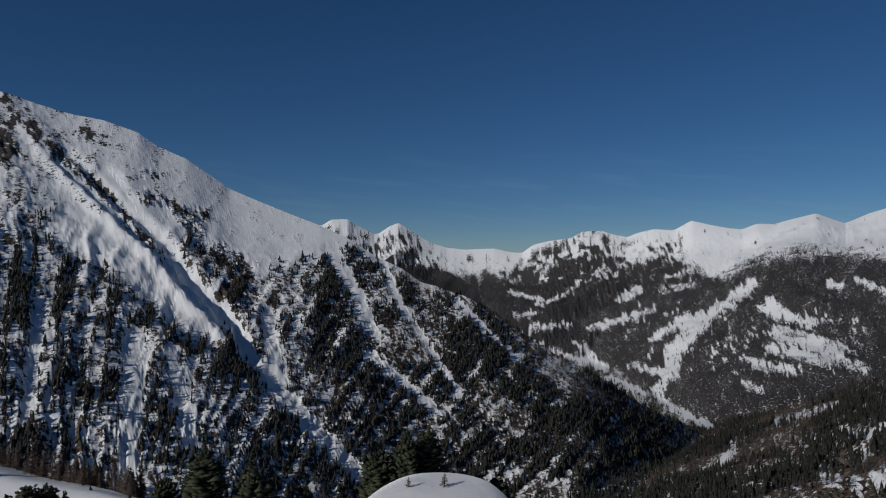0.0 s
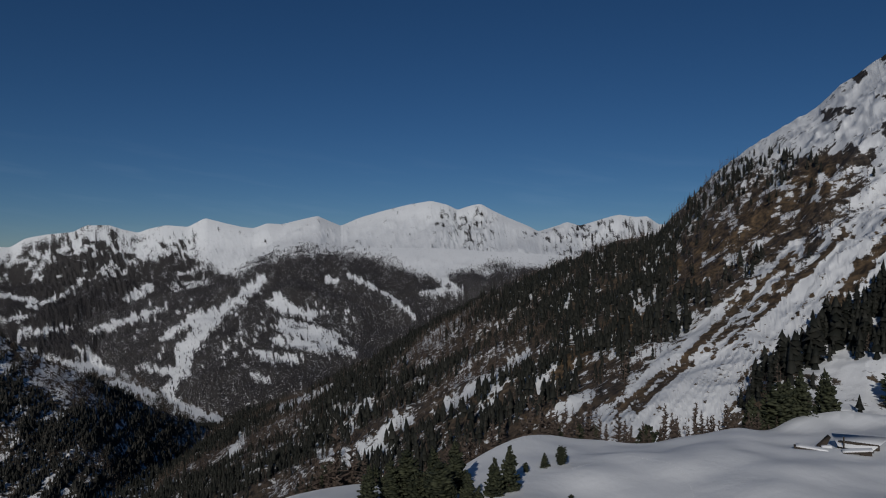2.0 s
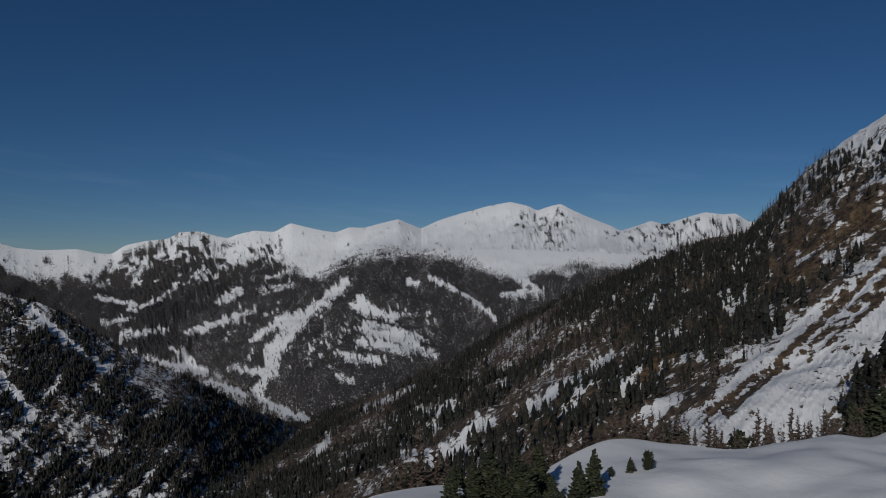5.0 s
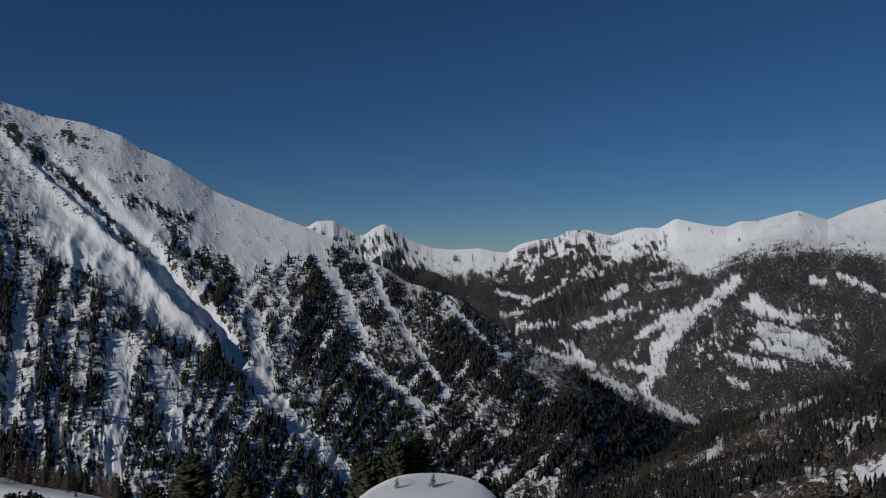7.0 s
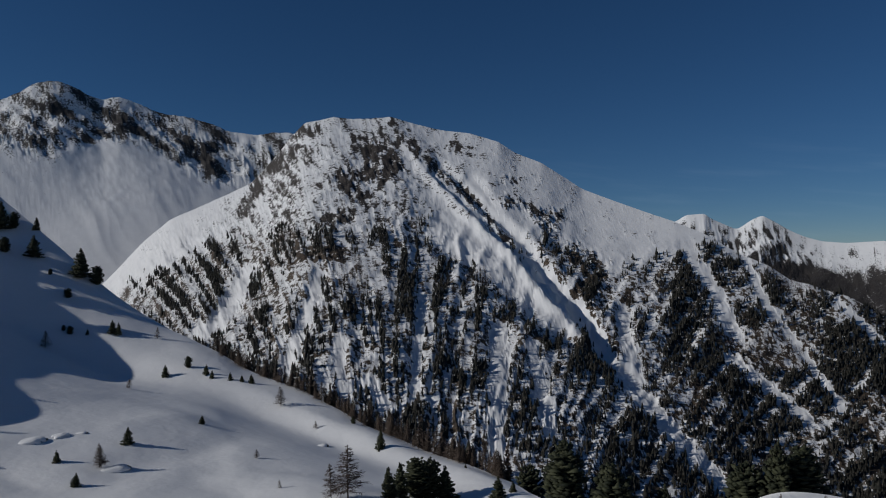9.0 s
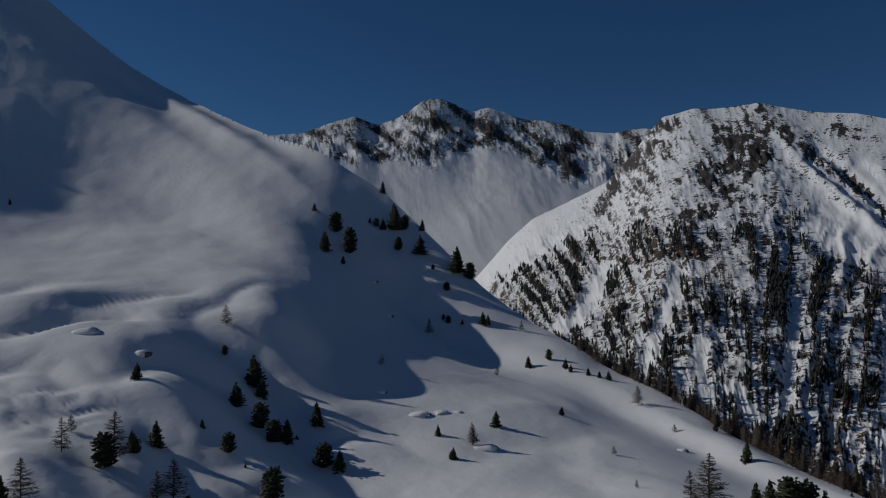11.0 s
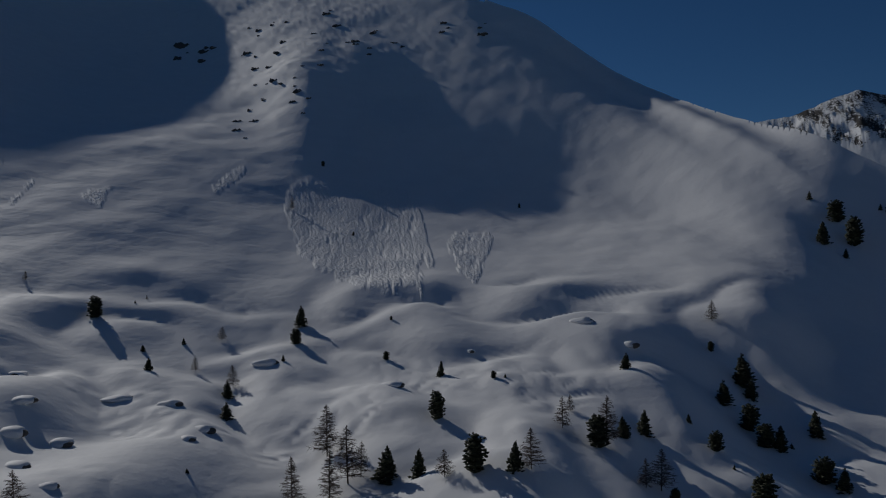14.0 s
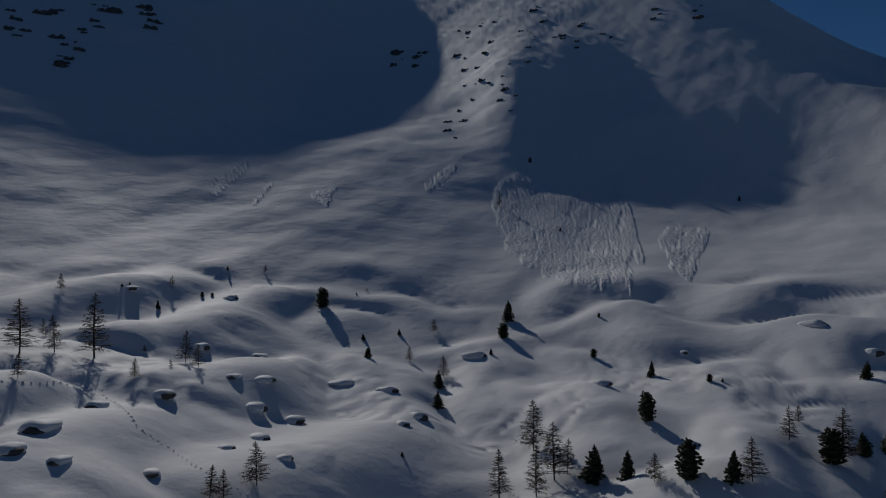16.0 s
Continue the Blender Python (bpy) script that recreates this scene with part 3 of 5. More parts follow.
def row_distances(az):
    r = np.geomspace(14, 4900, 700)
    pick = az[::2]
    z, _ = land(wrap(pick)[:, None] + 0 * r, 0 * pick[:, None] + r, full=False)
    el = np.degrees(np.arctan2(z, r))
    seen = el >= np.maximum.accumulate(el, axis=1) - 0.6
    # row density follows elevation as seen from the eye, thin where hidden
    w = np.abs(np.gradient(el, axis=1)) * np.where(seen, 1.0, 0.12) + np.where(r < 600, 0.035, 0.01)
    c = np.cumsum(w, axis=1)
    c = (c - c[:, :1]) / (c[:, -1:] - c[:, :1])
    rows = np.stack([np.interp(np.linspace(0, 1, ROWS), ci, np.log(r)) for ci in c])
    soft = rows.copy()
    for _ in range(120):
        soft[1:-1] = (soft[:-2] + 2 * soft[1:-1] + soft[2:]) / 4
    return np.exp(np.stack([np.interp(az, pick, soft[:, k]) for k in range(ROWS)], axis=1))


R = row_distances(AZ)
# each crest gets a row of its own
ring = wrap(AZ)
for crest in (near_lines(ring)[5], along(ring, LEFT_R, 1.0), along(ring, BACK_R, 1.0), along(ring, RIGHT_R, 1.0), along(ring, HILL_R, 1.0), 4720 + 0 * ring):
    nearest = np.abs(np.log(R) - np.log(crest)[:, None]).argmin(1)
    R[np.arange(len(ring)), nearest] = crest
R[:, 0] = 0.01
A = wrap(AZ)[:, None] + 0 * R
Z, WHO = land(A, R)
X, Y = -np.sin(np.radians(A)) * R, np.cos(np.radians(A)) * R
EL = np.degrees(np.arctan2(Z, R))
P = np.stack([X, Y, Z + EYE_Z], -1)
# normals of the sheet, from its slopes
step_r, step_a = np.maximum(R * 0.002, 0.25), 0.06
slope_r = (Z - land(A, np.maximum(R - step_r, 0.005))[0]) / step_r
slope_a = (land(wrap(A + step_a), R)[0] - Z) / (radians(step_a) * np.maximum(R, 5))
slope_r, slope_a = np.clip(slope_r, -3, 3), np.clip(slope_a, -3, 3)
ux, uy = -np.sin(np.radians(A)), np.cos(np.radians(A))
NORMAL = np.stack([-slope_r * ux + slope_a * uy, -slope_r * uy - slope_a * ux, np.ones_like(Z)], -1)
NORMAL /= np.linalg.norm(NORMAL, axis=-1, keepdims=True)
STEEP = np.degrees(np.arccos(np.clip(NORMAL[..., 2], -1, 1)))

MEADOWS = (
    ("-21.8:-1.7 -20.5:-2.9 -18.7:-4.0", 0.55), ("-18.4:-4.5 -17.5:-5.3 -16.5:-6.8 -16.2:-8.3", 0.85), ("-16.2:-8.3 -15.1:-9.8", 0.5), ("-15.1:-5.7 -17.7:-4.1", 0.45),
    ("-12.5:-2.9 -14:-2.1", 0.4), ("-22.6:-3.4 -25.7:-4.3", 0.5), ("-23.5:-5.1 -27.4:-6", 0.75), ("-23:-6.2 -28.7:-7.1", 0.45), ("-22.1:-7.5 -24.5:-7.7", 0.35),
    ("-21.4:-8.8 -22.5:-9.1", 0.3), ("-26.8:-1.3 -27.4:-1.7", 0.35), ("-28.5:-1.2 -31.3:-2.6 -33.5:-4.2", 0.22), ("-15.5:-10.2 -17.2:-11.2 -19.2:-12", 0.3),
    ("-4.3:-2.5 -6.5:-3", 0.28), ("-6.5:-3.4 -8.6:-2.4 -9.9:-1.5", 0.26), ("-4.7:-4.2 -6.5:-3.9", 0.25), ("-5.7:-5.3 -8.6:-4.9", 0.4), ("-5.3:-6.1 -9:-7.4 -11.6:-8", 0.35),
    ("-10.3:-5.2 -13.3:-4.2 -15.1:-3.7", 0.3), ("-15.5:-2.2 -17.9:-1.6", 0.25), ("-16:-1.2 -17.7:-0.6", 0.22), ("-13.3:-7.8 -15.5:-8.3", 0.3), ("-11.6:-8.8 -14.2:-9.8", 0.25),
    ("-23:-2.7 -23.7:-3.4", 0.4), ("-35.2:-0.8 -36:-1.6", 0.5), ("-34.3:-2.5 -37.2:-2.3", 0.35), ("-19:-0.9 -21.1:0.2", 0.3), ("-9:-6 -10.5:-7.2", 0.3),
)
SNOW_LINE = "5:-1.2 0:-1.2 -4:-0.8 -8.3:-0.1 -11.8:0 -14.6:0 -17.4:0.1 -19:-0.9 -20:-1.2 -22.6:0.2 -25.1:0.7 -27.5:0.4 -30:0.2 -32.3:-0.3 -34:-1.3 -35.8:-1.3 -38:-0.6 -45:-0.4 -55:0.3"
OPEN_SLOPES = (("-23.6:-11.2 -25.5:-10.5 -27.4:-9.7", 0.3), ("-36.4:-11.2 -38.3:-9.9 -40:-9 -42.7:-7.2", 0.4), ("-27.4:-11.6 -30:-11.3", 0.3), ("-32.2:-11.8 -33.2:-13.2", 0.3), ("-28.6:-15.6 -29.3:-14.1", 0.3), ("-44.3:-11.8 -47.2:-10", 0.55), ("-26.4:-14.6 -29.1:-14.6 -32:-14.6", 0.45), ("-28.8:-13.4 -29.1:-12.3", 0.3), ("-19.5:-14.8 -20.8:-13.1", 0.3), ("-39:-11.6 -40.1:-10.8", 0.4), ("-33:-10.5 -34.5:-9.3", 0.3), ("-31:-13.5 -33.5:-12.2", 0.4), ("-11:-17.3 -13.5:-15.6", 0.4))
SCREE = (("-69.5:5.5 -66:0.5 -62:-3.4 -58:-7 -53.5:-10.8 -50:-12.5", 2.3), ("-61.5:0.5 -56.5:-4.6 -51:-9.6", 1.0))
EARTH_STREAKS = (("-70:4.6 -66.9:1.6 -65.3:-0.9 -64:-3.2", 0.4), ("-63:1.6 -58:-4.2 -50.5:-10.9", 0.22), ("-64.6:2 -60:-3 -55.5:-7.4", 0.18), ("-61.5:0.8 -55:-6.2 -49.5:-11", 0.25))
RIGHT_CRAGS = (
    ("-67.4:13.7 -69.5:14.4 -71.7:14.9 -73.2:14.8", 0.45), ("-71:13.6 -73.5:14", 0.45), ("-74.6:15.6 -75.6:15", 0.4), ("-74.4:14.4 -73.6:13.6", 0.4), ("-72.8:13 -72:13", 0.3),
    ("-68.8:13.1 -68:13.1", 0.3), ("-65.9:12.7 -65.2:12.7", 0.25), ("-64.8:10.4 -63.4:10.4", 0.25), ("-66.6:11.1 -68.4:11.4", 0.2), ("-73.5:12.1 -76:12", 0.4),
    ("-65.9:7.4 -64.5:7.4", 0.5), ("-63.6:7 -62.4:7.1", 0.5), ("-68:6.5 -69:5.3", 0.6), ("-71.4:5.6 -69.9:5.6", 0.6), ("-67.6:9 -66.8:9", 0.35), ("-71:8 -70.2:8", 0.4), ("-74:9.2 -73:8.8", 0.4),
)
BLUFFS = (("-63.5:6 -61:4.6 -58:2.2 -54:-0.6", 1.5), ("-51.8:-3.2 -49.4:-5", 0.8), ("-46.6:-6.8 -44.4:-9.5 -42.6:-11.8", 0.8), ("-35.6:-12.2 -36.3:-11.6", 0.35), ("-38:-11 -39.3:-10.2", 0.3))


def cover_of(az, r, el, which, steep):
    """Snow cover, brown soil instead of grey rock, and how thickly trees stand, at each place."""
    x, y = -np.sin(np.radians(az)) * r, np.cos(np.radians(az)) * r
    snow, soil, wood = np.ones(az.shape), np.zeros(az.shape), np.zeros(az.shape)
    # left mountain
    if which == 1:
        u = fans(az, el)
        streak = fbm(u / 0.9, el / 5.0, 4, 91)
        chute = np.zeros(az.shape)
        for text, half in CHUTES:
            chute = np.maximum(chute, near_line(az + 0.15 * perlin(el / 0.8, az / 3, 95) + 0.4 * fbm(az / 0.5, el / 0.6, 4, 96, 0.65), el, text, half))
        below = ramp(along(az, LEFT_TREES) + 0.6 * perlin(az / 1.5, el / 1.5, 93) - el, 0.0, 1.2)
        dense = np.interp(az, [-20, 5, 13, 20, 30, 40, 50], [0.8, 0.68, 0.5, 0.42, 0.38, 0.36, 0.32])
        w1 = below * ramp(streak + dense + 0.25 * perlin(x / 30, y / 30, 94), 0.22, 0.85) * (1 - 0.93 * chute)
        s1 = 0.69 - 0.04 * ramp(-az, -16, -8) - 0.24 * ramp(w1, 0.35, 0.95) + 0.22 * streak + 0.26 * fbm(x / 17, y / 17, 3, 92) - 0.016 * np.clip(steep - 38, 0, 30)
        craggy = np.interp(az, [8, 16, 22, 29, 33, 43, 47], [0.1, 0.2, 0.35, 0.6, 1.0, 0.75, 0.12])
        bare = 0.92 - craggy * (0.26 - 0.28 * fbm(x / 16, y / 16, 4, 97) - 0.3 * fbm(u / 0.5, el / 1.8, 3, 98)) - 0.012 * craggy * np.clip(steep - 38, 0, 30)
        bare = bare - 0.34 * ramp(perlin(az / 1.1 + 0.4 * el, el / 0.7, 99) + 0.5 * fbm(x / 16, y / 16, 3, 96), 0.15, 0.6) * (0.35 + 0.3 * (az > 12))
        s1 = below * s1 + (1 - below) * bare
        s1 = s1 - left_crags(az, el) * (0.3 + 0.4 * fbm(x / 14, y / 14, 3, 203))
        s1 = np.maximum(s1, chute * (1 - left_crags(az, el)) * 1.2)
        k = np.full(az.shape, which == 1)
        snow, wood, soil = np.where(k, s1, snow), np.where(k, w1, wood), np.where(k, 0.1 + 0.35 * below, soil)
    # cirque behind
    if which == 2:
        k = np.full(az.shape, which == 2)
        band = fbm(az / 3.0, (el - 0.5 * az) / 0.9, 4, 102)
        cliffs = ramp(el - along(az, CLIFF_FOOT, 0.6) + 0.5 * perlin(az / 0.9, el / 0.7, 103), -0.5, 0.5)
        snow = np.where(k, 0.95 - cliffs * (0.36 + 0.5 * np.clip(band, -0.35, 1) + 0.2 * fbm(x / 30, y / 30, 3, 104)) - 0.012 * np.clip(steep - 42, 0, 40), snow)
    # right-hand slope
    if which == 3:
        k = np.full(az.shape, which == 3)
        down = az + 0.77 * el
        st = 0.6 * fbm(x / 45, y / 45, 4, 111) + 0.6 * fbm(down / 1.7, el / 4.0, 3, 117)
        upper = ramp(el - np.interp(az, [-90, -75, -66, -60, -55, -50], [6, 6, 6.5, 7.5, 7, 9]), -2, 2)
        ray = fbm(down / 0.4, el / 10, 4, 113, 0.7)
        scree, glade = np.zeros(az.shape), np.zeros(az.shape)
        for text, half in SCREE:
            scree = np.maximum(scree, near_line(az, el, text, half))
        for text, half in OPEN_SLOPES:
            glade = np.maximum(glade, near_line(az + 0.3 * st, el + 0.2 * fbm(az / 0.8, el / 0.8, 3, 206), text, 0.75 * half))
        streaks, crag, bluff = np.zeros(az.shape), np.zeros(az.shape), np.zeros(az.shape)
        ragged, ragged_up = 0.45 * fbm(az / 0.9, el / 0.9, 3, 204), 0.35 * fbm(az / 0.8, el / 0.6, 3, 205)
        for text, half in EARTH_STREAKS:
            streaks = np.maximum(streaks, near_line(az + 0.3 * ragged, el, text, half))
        for text, half in RIGHT_CRAGS:
            crag = np.maximum(crag, near_line(az + ragged, el + ragged_up, text, half))
        for text, half in BLUFFS:
            bluff = np.maximum(bluff, near_line(az + 1.5 * ragged, el + 1.5 * ragged_up, text, half))
        w3 = np.clip(np.interp(az, [-90, -78, -72, -66, -54, -45, -30, -15], [0.3, 0.4, 0.4, 0.3, 0.75, 0.9, 0.85, 0.9]) + 0.7 * st, 0, 1) * (1 - 0.93 * upper + 0.6 * upper * ramp(perlin(az / 1.3, el / 1.3, 116), 0.1, 0.45) * ramp(-el, -12.5, -8)) * (1 - 0.97 * scree) * (1 - glade) * (1 - 0.25 * bluff)
        belt = near_line(az + 0.5 * st, el, "-78:12 -76.6:10.3 -74.6:7.4 -72.5:4.8 -70.6:1.6 -68:-1.7 -65.7:-3.8 -63.3:-5.4 -60.9:-7.8 -58.8:-10.6", 0.9)
        # Right of the belt, extra trees are put in for the shade lying there.
        belt = np.maximum(belt, near_line(az + 0.5 * st, el, "-79:7 -75.5:3.8 -72:0.4 -69.5:-3.4 -68:-5", 2.0))
        w3 = np.maximum(w3, 0.95 * belt)
        crumbs = fbm((az + 0.6 * el) / 0.8, el / 1.0, 3, 115)
        s3 = 0.42 - 0.03 * ramp(az, -56, -48) + (0.3 * st + 0.12 * crumbs) * (1 - 0.7 * scree) + upper * (0.46 + 0.14 * crumbs) + scree * (0.42 + 0.42 * ray) + 0.5 * glade + 0.2 * ramp(-az, 70, 73) * (1 - belt) * ramp(-el, -2, 2) + 0.16 * belt + 0.22 * fbm(x / 14, y / 14, 2, 114)
        s3 = s3 - bluff * (1 - glade) * (0.16 - 0.45 * crumbs) - 0.6 * streaks - crag * (0.55 + 0.3 * crumbs) - 0.01 * np.clip(steep - 40, 0, 30) * (0.3 + 0.5 * upper)
        gully = ramp(-az, 61.5, 64) * ramp(-el, 5.8, 7.2)
        s3, w3 = s3 + 0.35 * gully, w3 * (1 - 0.8 * gully * (1 - belt))
        snow, wood, soil = np.where(k, s3, snow), np.where(k, w3, wood), np.where(k, np.clip(0.55 - 0.4 * upper + 0.45 * bluff + 0.4 * scree, 0, 1), soil)
    # hill over the valley, and the far range
    if which > 3:
        st = fbm(x / 160, y / 160, 4, 121)
        mead = np.zeros(az.shape)
        for text, half in MEADOWS:
            mead = np.maximum(mead, near_line(az + 0.25 * fbm(az / 0.7, el / 0.4, 3, 84, 0.65), el + 0.13 * fbm(az / 0.7, el / 0.3, 3, 81, 0.65), text, half * 0.75))
        strips = 0.5 + 0.5 * np.sign(perlin(az / 3.0, el / 0.16, 82) + 0.25)
        farms = 0.6 * ramp(fbm(az / 0.9, el / 0.3, 3, 89), 0.15, 0.6) * near_line(az, el, "-14:-5 -20:-6 -27:-5.5", 2.0)
        mead = ramp(np.maximum(mead, farms) + 0.55 * fbm(az / 0.45, el / 0.2, 4, 88, 0.65) - 0.06, 0.25, 0.6) * (np.maximum(mead, farms) > 0.03)
        mead = mead * (0.7 + 0.3 * ramp(perlin(az / 0.22, el / 0.1, 85), -0.3, -0.05))
        mead = mead * np.where((az < -21.5) & (el < -4.8), 0.4 + 0.6 * strips, 1)
        under = ramp(along(az, SNOW_LINE) + 0.5 * st + 0.25 * perlin(x / 60, y / 60, 83) - el, -0.8, 0.7)
        fleck = 0.6 * fbm(az / 0.24, el / 0.16, 3, 122) + 0.5 * fbm((az + 0.3 * el) / 0.7, el / 1.6, 3, 123)
        # a shaded wooded flank, and a fluted slope half covered with snow
        # The flank's shade is put in as thicker woods and barer ground.
        flank = near_line(az, el, "6:-1.1 1:-1.5 -2.5:-3.1 -5:-3.6", 0.8) * (1 - mead)
        flute = near_line(az, el, "-4:-1.1 -12:-0.8", 0.7) * ramp(fbm((az + 0.5 * el) / 0.4, el / 2.5, 3, 86), -0.15, 0.25)
        under = np.maximum(under * (1 - 0.7 * flute), flank)
        w4 = np.clip(0.95 + 0.45 * st, 0, 1) * (1 - mead) * under
        k = np.full(az.shape, which == 4)
        snow, wood, soil = np.where(k, np.maximum(0.82 - 0.52 * under * (1 - mead) + 0.17 * fleck, mead * (0.85 + 0.3 * fleck)), snow), np.where(k, w4, wood), np.where(k, 0.0, soil)
        k = np.full(az.shape, which == 5)
        w5 = np.clip(0.9 + 0.5 * st, 0, 1) * under * (1 - mead)
        crag = np.clip(steep - 40, 0, 40)
        snow = np.where(k, 0.98 - np.where(az > -9, 0.7, 0.6) * under * (1 - mead) - 0.02 * crag * along(az, FAR_STONY, 0.6) + 0.12 * fleck - 0.62 * along(az, FAR_STONY, 0.6) * ramp(fbm((az + 0.9 * el) / 0.6, el / 0.3, 4, 87, 0.65) + 0.25 * along(az, FAR_STONY, 0.6), 0.15, 0.5) * (0.4 + 0.6 * ramp(4720 - r, 0, 60)), snow)
        bands = (1 - ramp(np.abs(perlin(az / 1.6 + 0.3 * el, (el + 0.12 * az) / 0.45, 207)), 0.02, 0.12)) * ramp(fbm(az / 1.2, el / 0.8, 3, 208), 0.0, 0.35)
        snow = np.where(k, snow - 0.5 * bands * (1 - under), snow)
        wood, soil = np.where(k, w5, wood), np.where(k, 0.0, soil)
        k = np.full(az.shape, which == 6)
        b6 = np.where(r < 2300, 0.75, 0.25) * np.clip(0.8 + st, 0, 1) * (1 - mead)
        snow, wood, soil = np.where(k, np.where(r < 2300, 0.48 + 0.3 * fleck, 0.42 + 0.4 * fleck + 0.6 * mead), snow), np.where(k, b6, wood), np.where(k, 0.5, soil)
    # near field: rocks break through high up; woods only below its brink
    if which == 0:
        k = np.full(az.shape, which == 0)
        s0 = np.ones(az.shape)
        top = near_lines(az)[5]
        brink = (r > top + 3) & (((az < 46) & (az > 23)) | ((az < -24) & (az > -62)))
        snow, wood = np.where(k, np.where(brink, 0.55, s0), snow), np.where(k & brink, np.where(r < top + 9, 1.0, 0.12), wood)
    return snow, soil, wood


SNOW, SOIL, WOOD = np.ones_like(Z), np.zeros_like(Z), np.zeros_like(Z)
for mass in range(7):
    own = WHO == mass
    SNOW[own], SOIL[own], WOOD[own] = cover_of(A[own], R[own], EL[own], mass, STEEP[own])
RUBBLE = np.where((WHO == 0) & (A > 84) & (A < 130), slides(A, EL), 0)

LANDS = (
    ("ground", "wind-shaped snowfield with hollows below a steep mountain", "snowfield"),
    ("mountain_left", "snowy mountain with forested flank cut by avalanche chutes", "mountain"),
    ("mountain_back", "rocky snow-covered peaks round a cirque", "mountain"),
    ("mountain_right", "steep brown mountainside with patchy snow and scree", "mountain"),
    ("hill", "dark wooded hillside with snow-covered meadows", "hill"),
    ("mountain_range", "distant snow-covered mountain range", "mountains"),
    ("valley_floor", "snow-covered valley floor", "valley"),
)


def sheet(which, name, label, category):
    n, m = Z.shape
    i, j = np.meshgrid(np.arange(n), np.arange(m - 1), indexing="ij")
    i2 = (i + 1) % n
    own = WHO[i, j] == which
    quads = np.stack([i * m + j, i * m + j + 1, i2 * m + j + 1, i2 * m + j], -1)[own]
    used, flat = np.unique(quads, return_inverse=True)
    flat = flat.reshape(-1)
    me = bpy.data.meshes.new(name)
    me.vertices.add(len(used))
    me.vertices.foreach_set("co", P.reshape(-1, 3)[used].astype(np.float32).ravel())
    me.loops.add(len(flat))
    me.loops.foreach_set("vertex_index", flat.astype(np.int32))
    me.polygons.add(len(quads))
    me.polygons.foreach_set("loop_start", np.arange(0, len(flat), 4, dtype=np.int32))
    me.polygons.foreach_set("loop_total", np.full(len(quads), 4, dtype=np.int32))
    me.update()
    me.polygons.foreach_set("use_smooth", np.ones(len(quads), bool))
    for key, values in (("cover", SNOW), ("soil", SOIL), ("rubble", RUBBLE)):
        me.attributes.new(key, "FLOAT", "POINT").data.foreach_set("value", values.reshape(-1)[used].astype(np.float32))
    me.normals_split_custom_set_from_vertices(NORMAL.reshape(-1, 3)[used].astype(np.float32))
    me.materials.append(LAND)
    return tagged(new(name, me), label, category, kind="structure")


for which, (name, label, category) in enumerate(LANDS):
    sheet(which, name, label, category)


# ---- woods ----
def mesh_of(name, verts, faces, mats, index=None):
    """Triangles from arrays."""
    me = bpy.data.meshes.new(name)
    me.vertices.add(len(verts))
    me.vertices.foreach_set("co", np.asarray(verts, np.float32).ravel())
    me.loops.add(len(faces) * 3)
    me.loops.foreach_set("vertex_index", np.asarray(faces, np.int32).ravel())
    me.polygons.add(len(faces))
    me.polygons.foreach_set("loop_start", np.arange(0, len(faces) * 3, 3, dtype=np.int32))
    me.polygons.foreach_set("loop_total", np.full(len(faces), 3, dtype=np.int32))
    for m in mats:
        me.materials.append(m)
    if index is not None:
        me.polygons.foreach_set("material_index", np.asarray(index, np.int32))
    me.update()
    return me


def cone_tree(tiers, sides, rng, full):
    """A small stone pine or spruce of unit height made of ragged skirts, full in the middle."""
    v, f = [], []
    for k in range(tiers):
        t = k / tiers
        z0, z1 = 0.05 + 0.8 * t, min(1.0, 0.05 + 0.8 * (k + 1.7) / tiers)
        if k == tiers - 1:
            z1 = 1.0
        rad = full * min(1.0, 0.72 + 1.1 * t) * (1 - t) ** 0.62 + 0.02
        o = len(v)
        for s in range(sides):
            a = 2 * np.pi * (s + rng.random() * 0.5 + 0.3 * k) / sides
            q = rad * rng.uniform(0.5, 1.35)
            v.append((q * np.cos(a), q * np.sin(a), z0 + rng.uniform(-0.05, 0.05)))
        v.append((rng.uniform(-0.02, 0.02), rng.uniform(-0.02, 0.02), z1))
        f += [(o + s, o + (s + 1) % sides, o + sides) for s in range(sides)]
    return np.array(v), np.array(f)


def twig_tree(sticks, rng):
    """A small bare larch of unit height: a thin stem with slanting boughs."""
    v, f = [(-0.012, 0, 0.0), (0.012, 0, 0.0), (0, 0, 1.0), (0, -0.012, 0.0), (0, 0.012, 0.0)], [(0, 1, 2), (3, 4, 2)]
    for k in range(sticks):
        t = 0.15 + 0.8 * (k + rng.random()) / sticks
        q = 0.2 * (1.02 - t) ** 0.65 * rng.uniform(0.6, 1.2)
        a = rng.uniform(0, 2 * np.pi)
        c, s, w = np.cos(a), np.sin(a), rng.uniform(0.012, 0.03)
        o = len(v)
        v += [(0, 0, t - w), (0, 0, t + w), (q * c, q * s, t + q * rng.uniform(-0.3, 0.5)), (0.6 * q * c - 0.35 * q * s, 0.6 * q * s + 0.35 * q * c, t + 0.05)]
        f += [(o, o + 2, o + 1), (o, o + 3, o + 1)]
    return np.array(v), np.array(f)


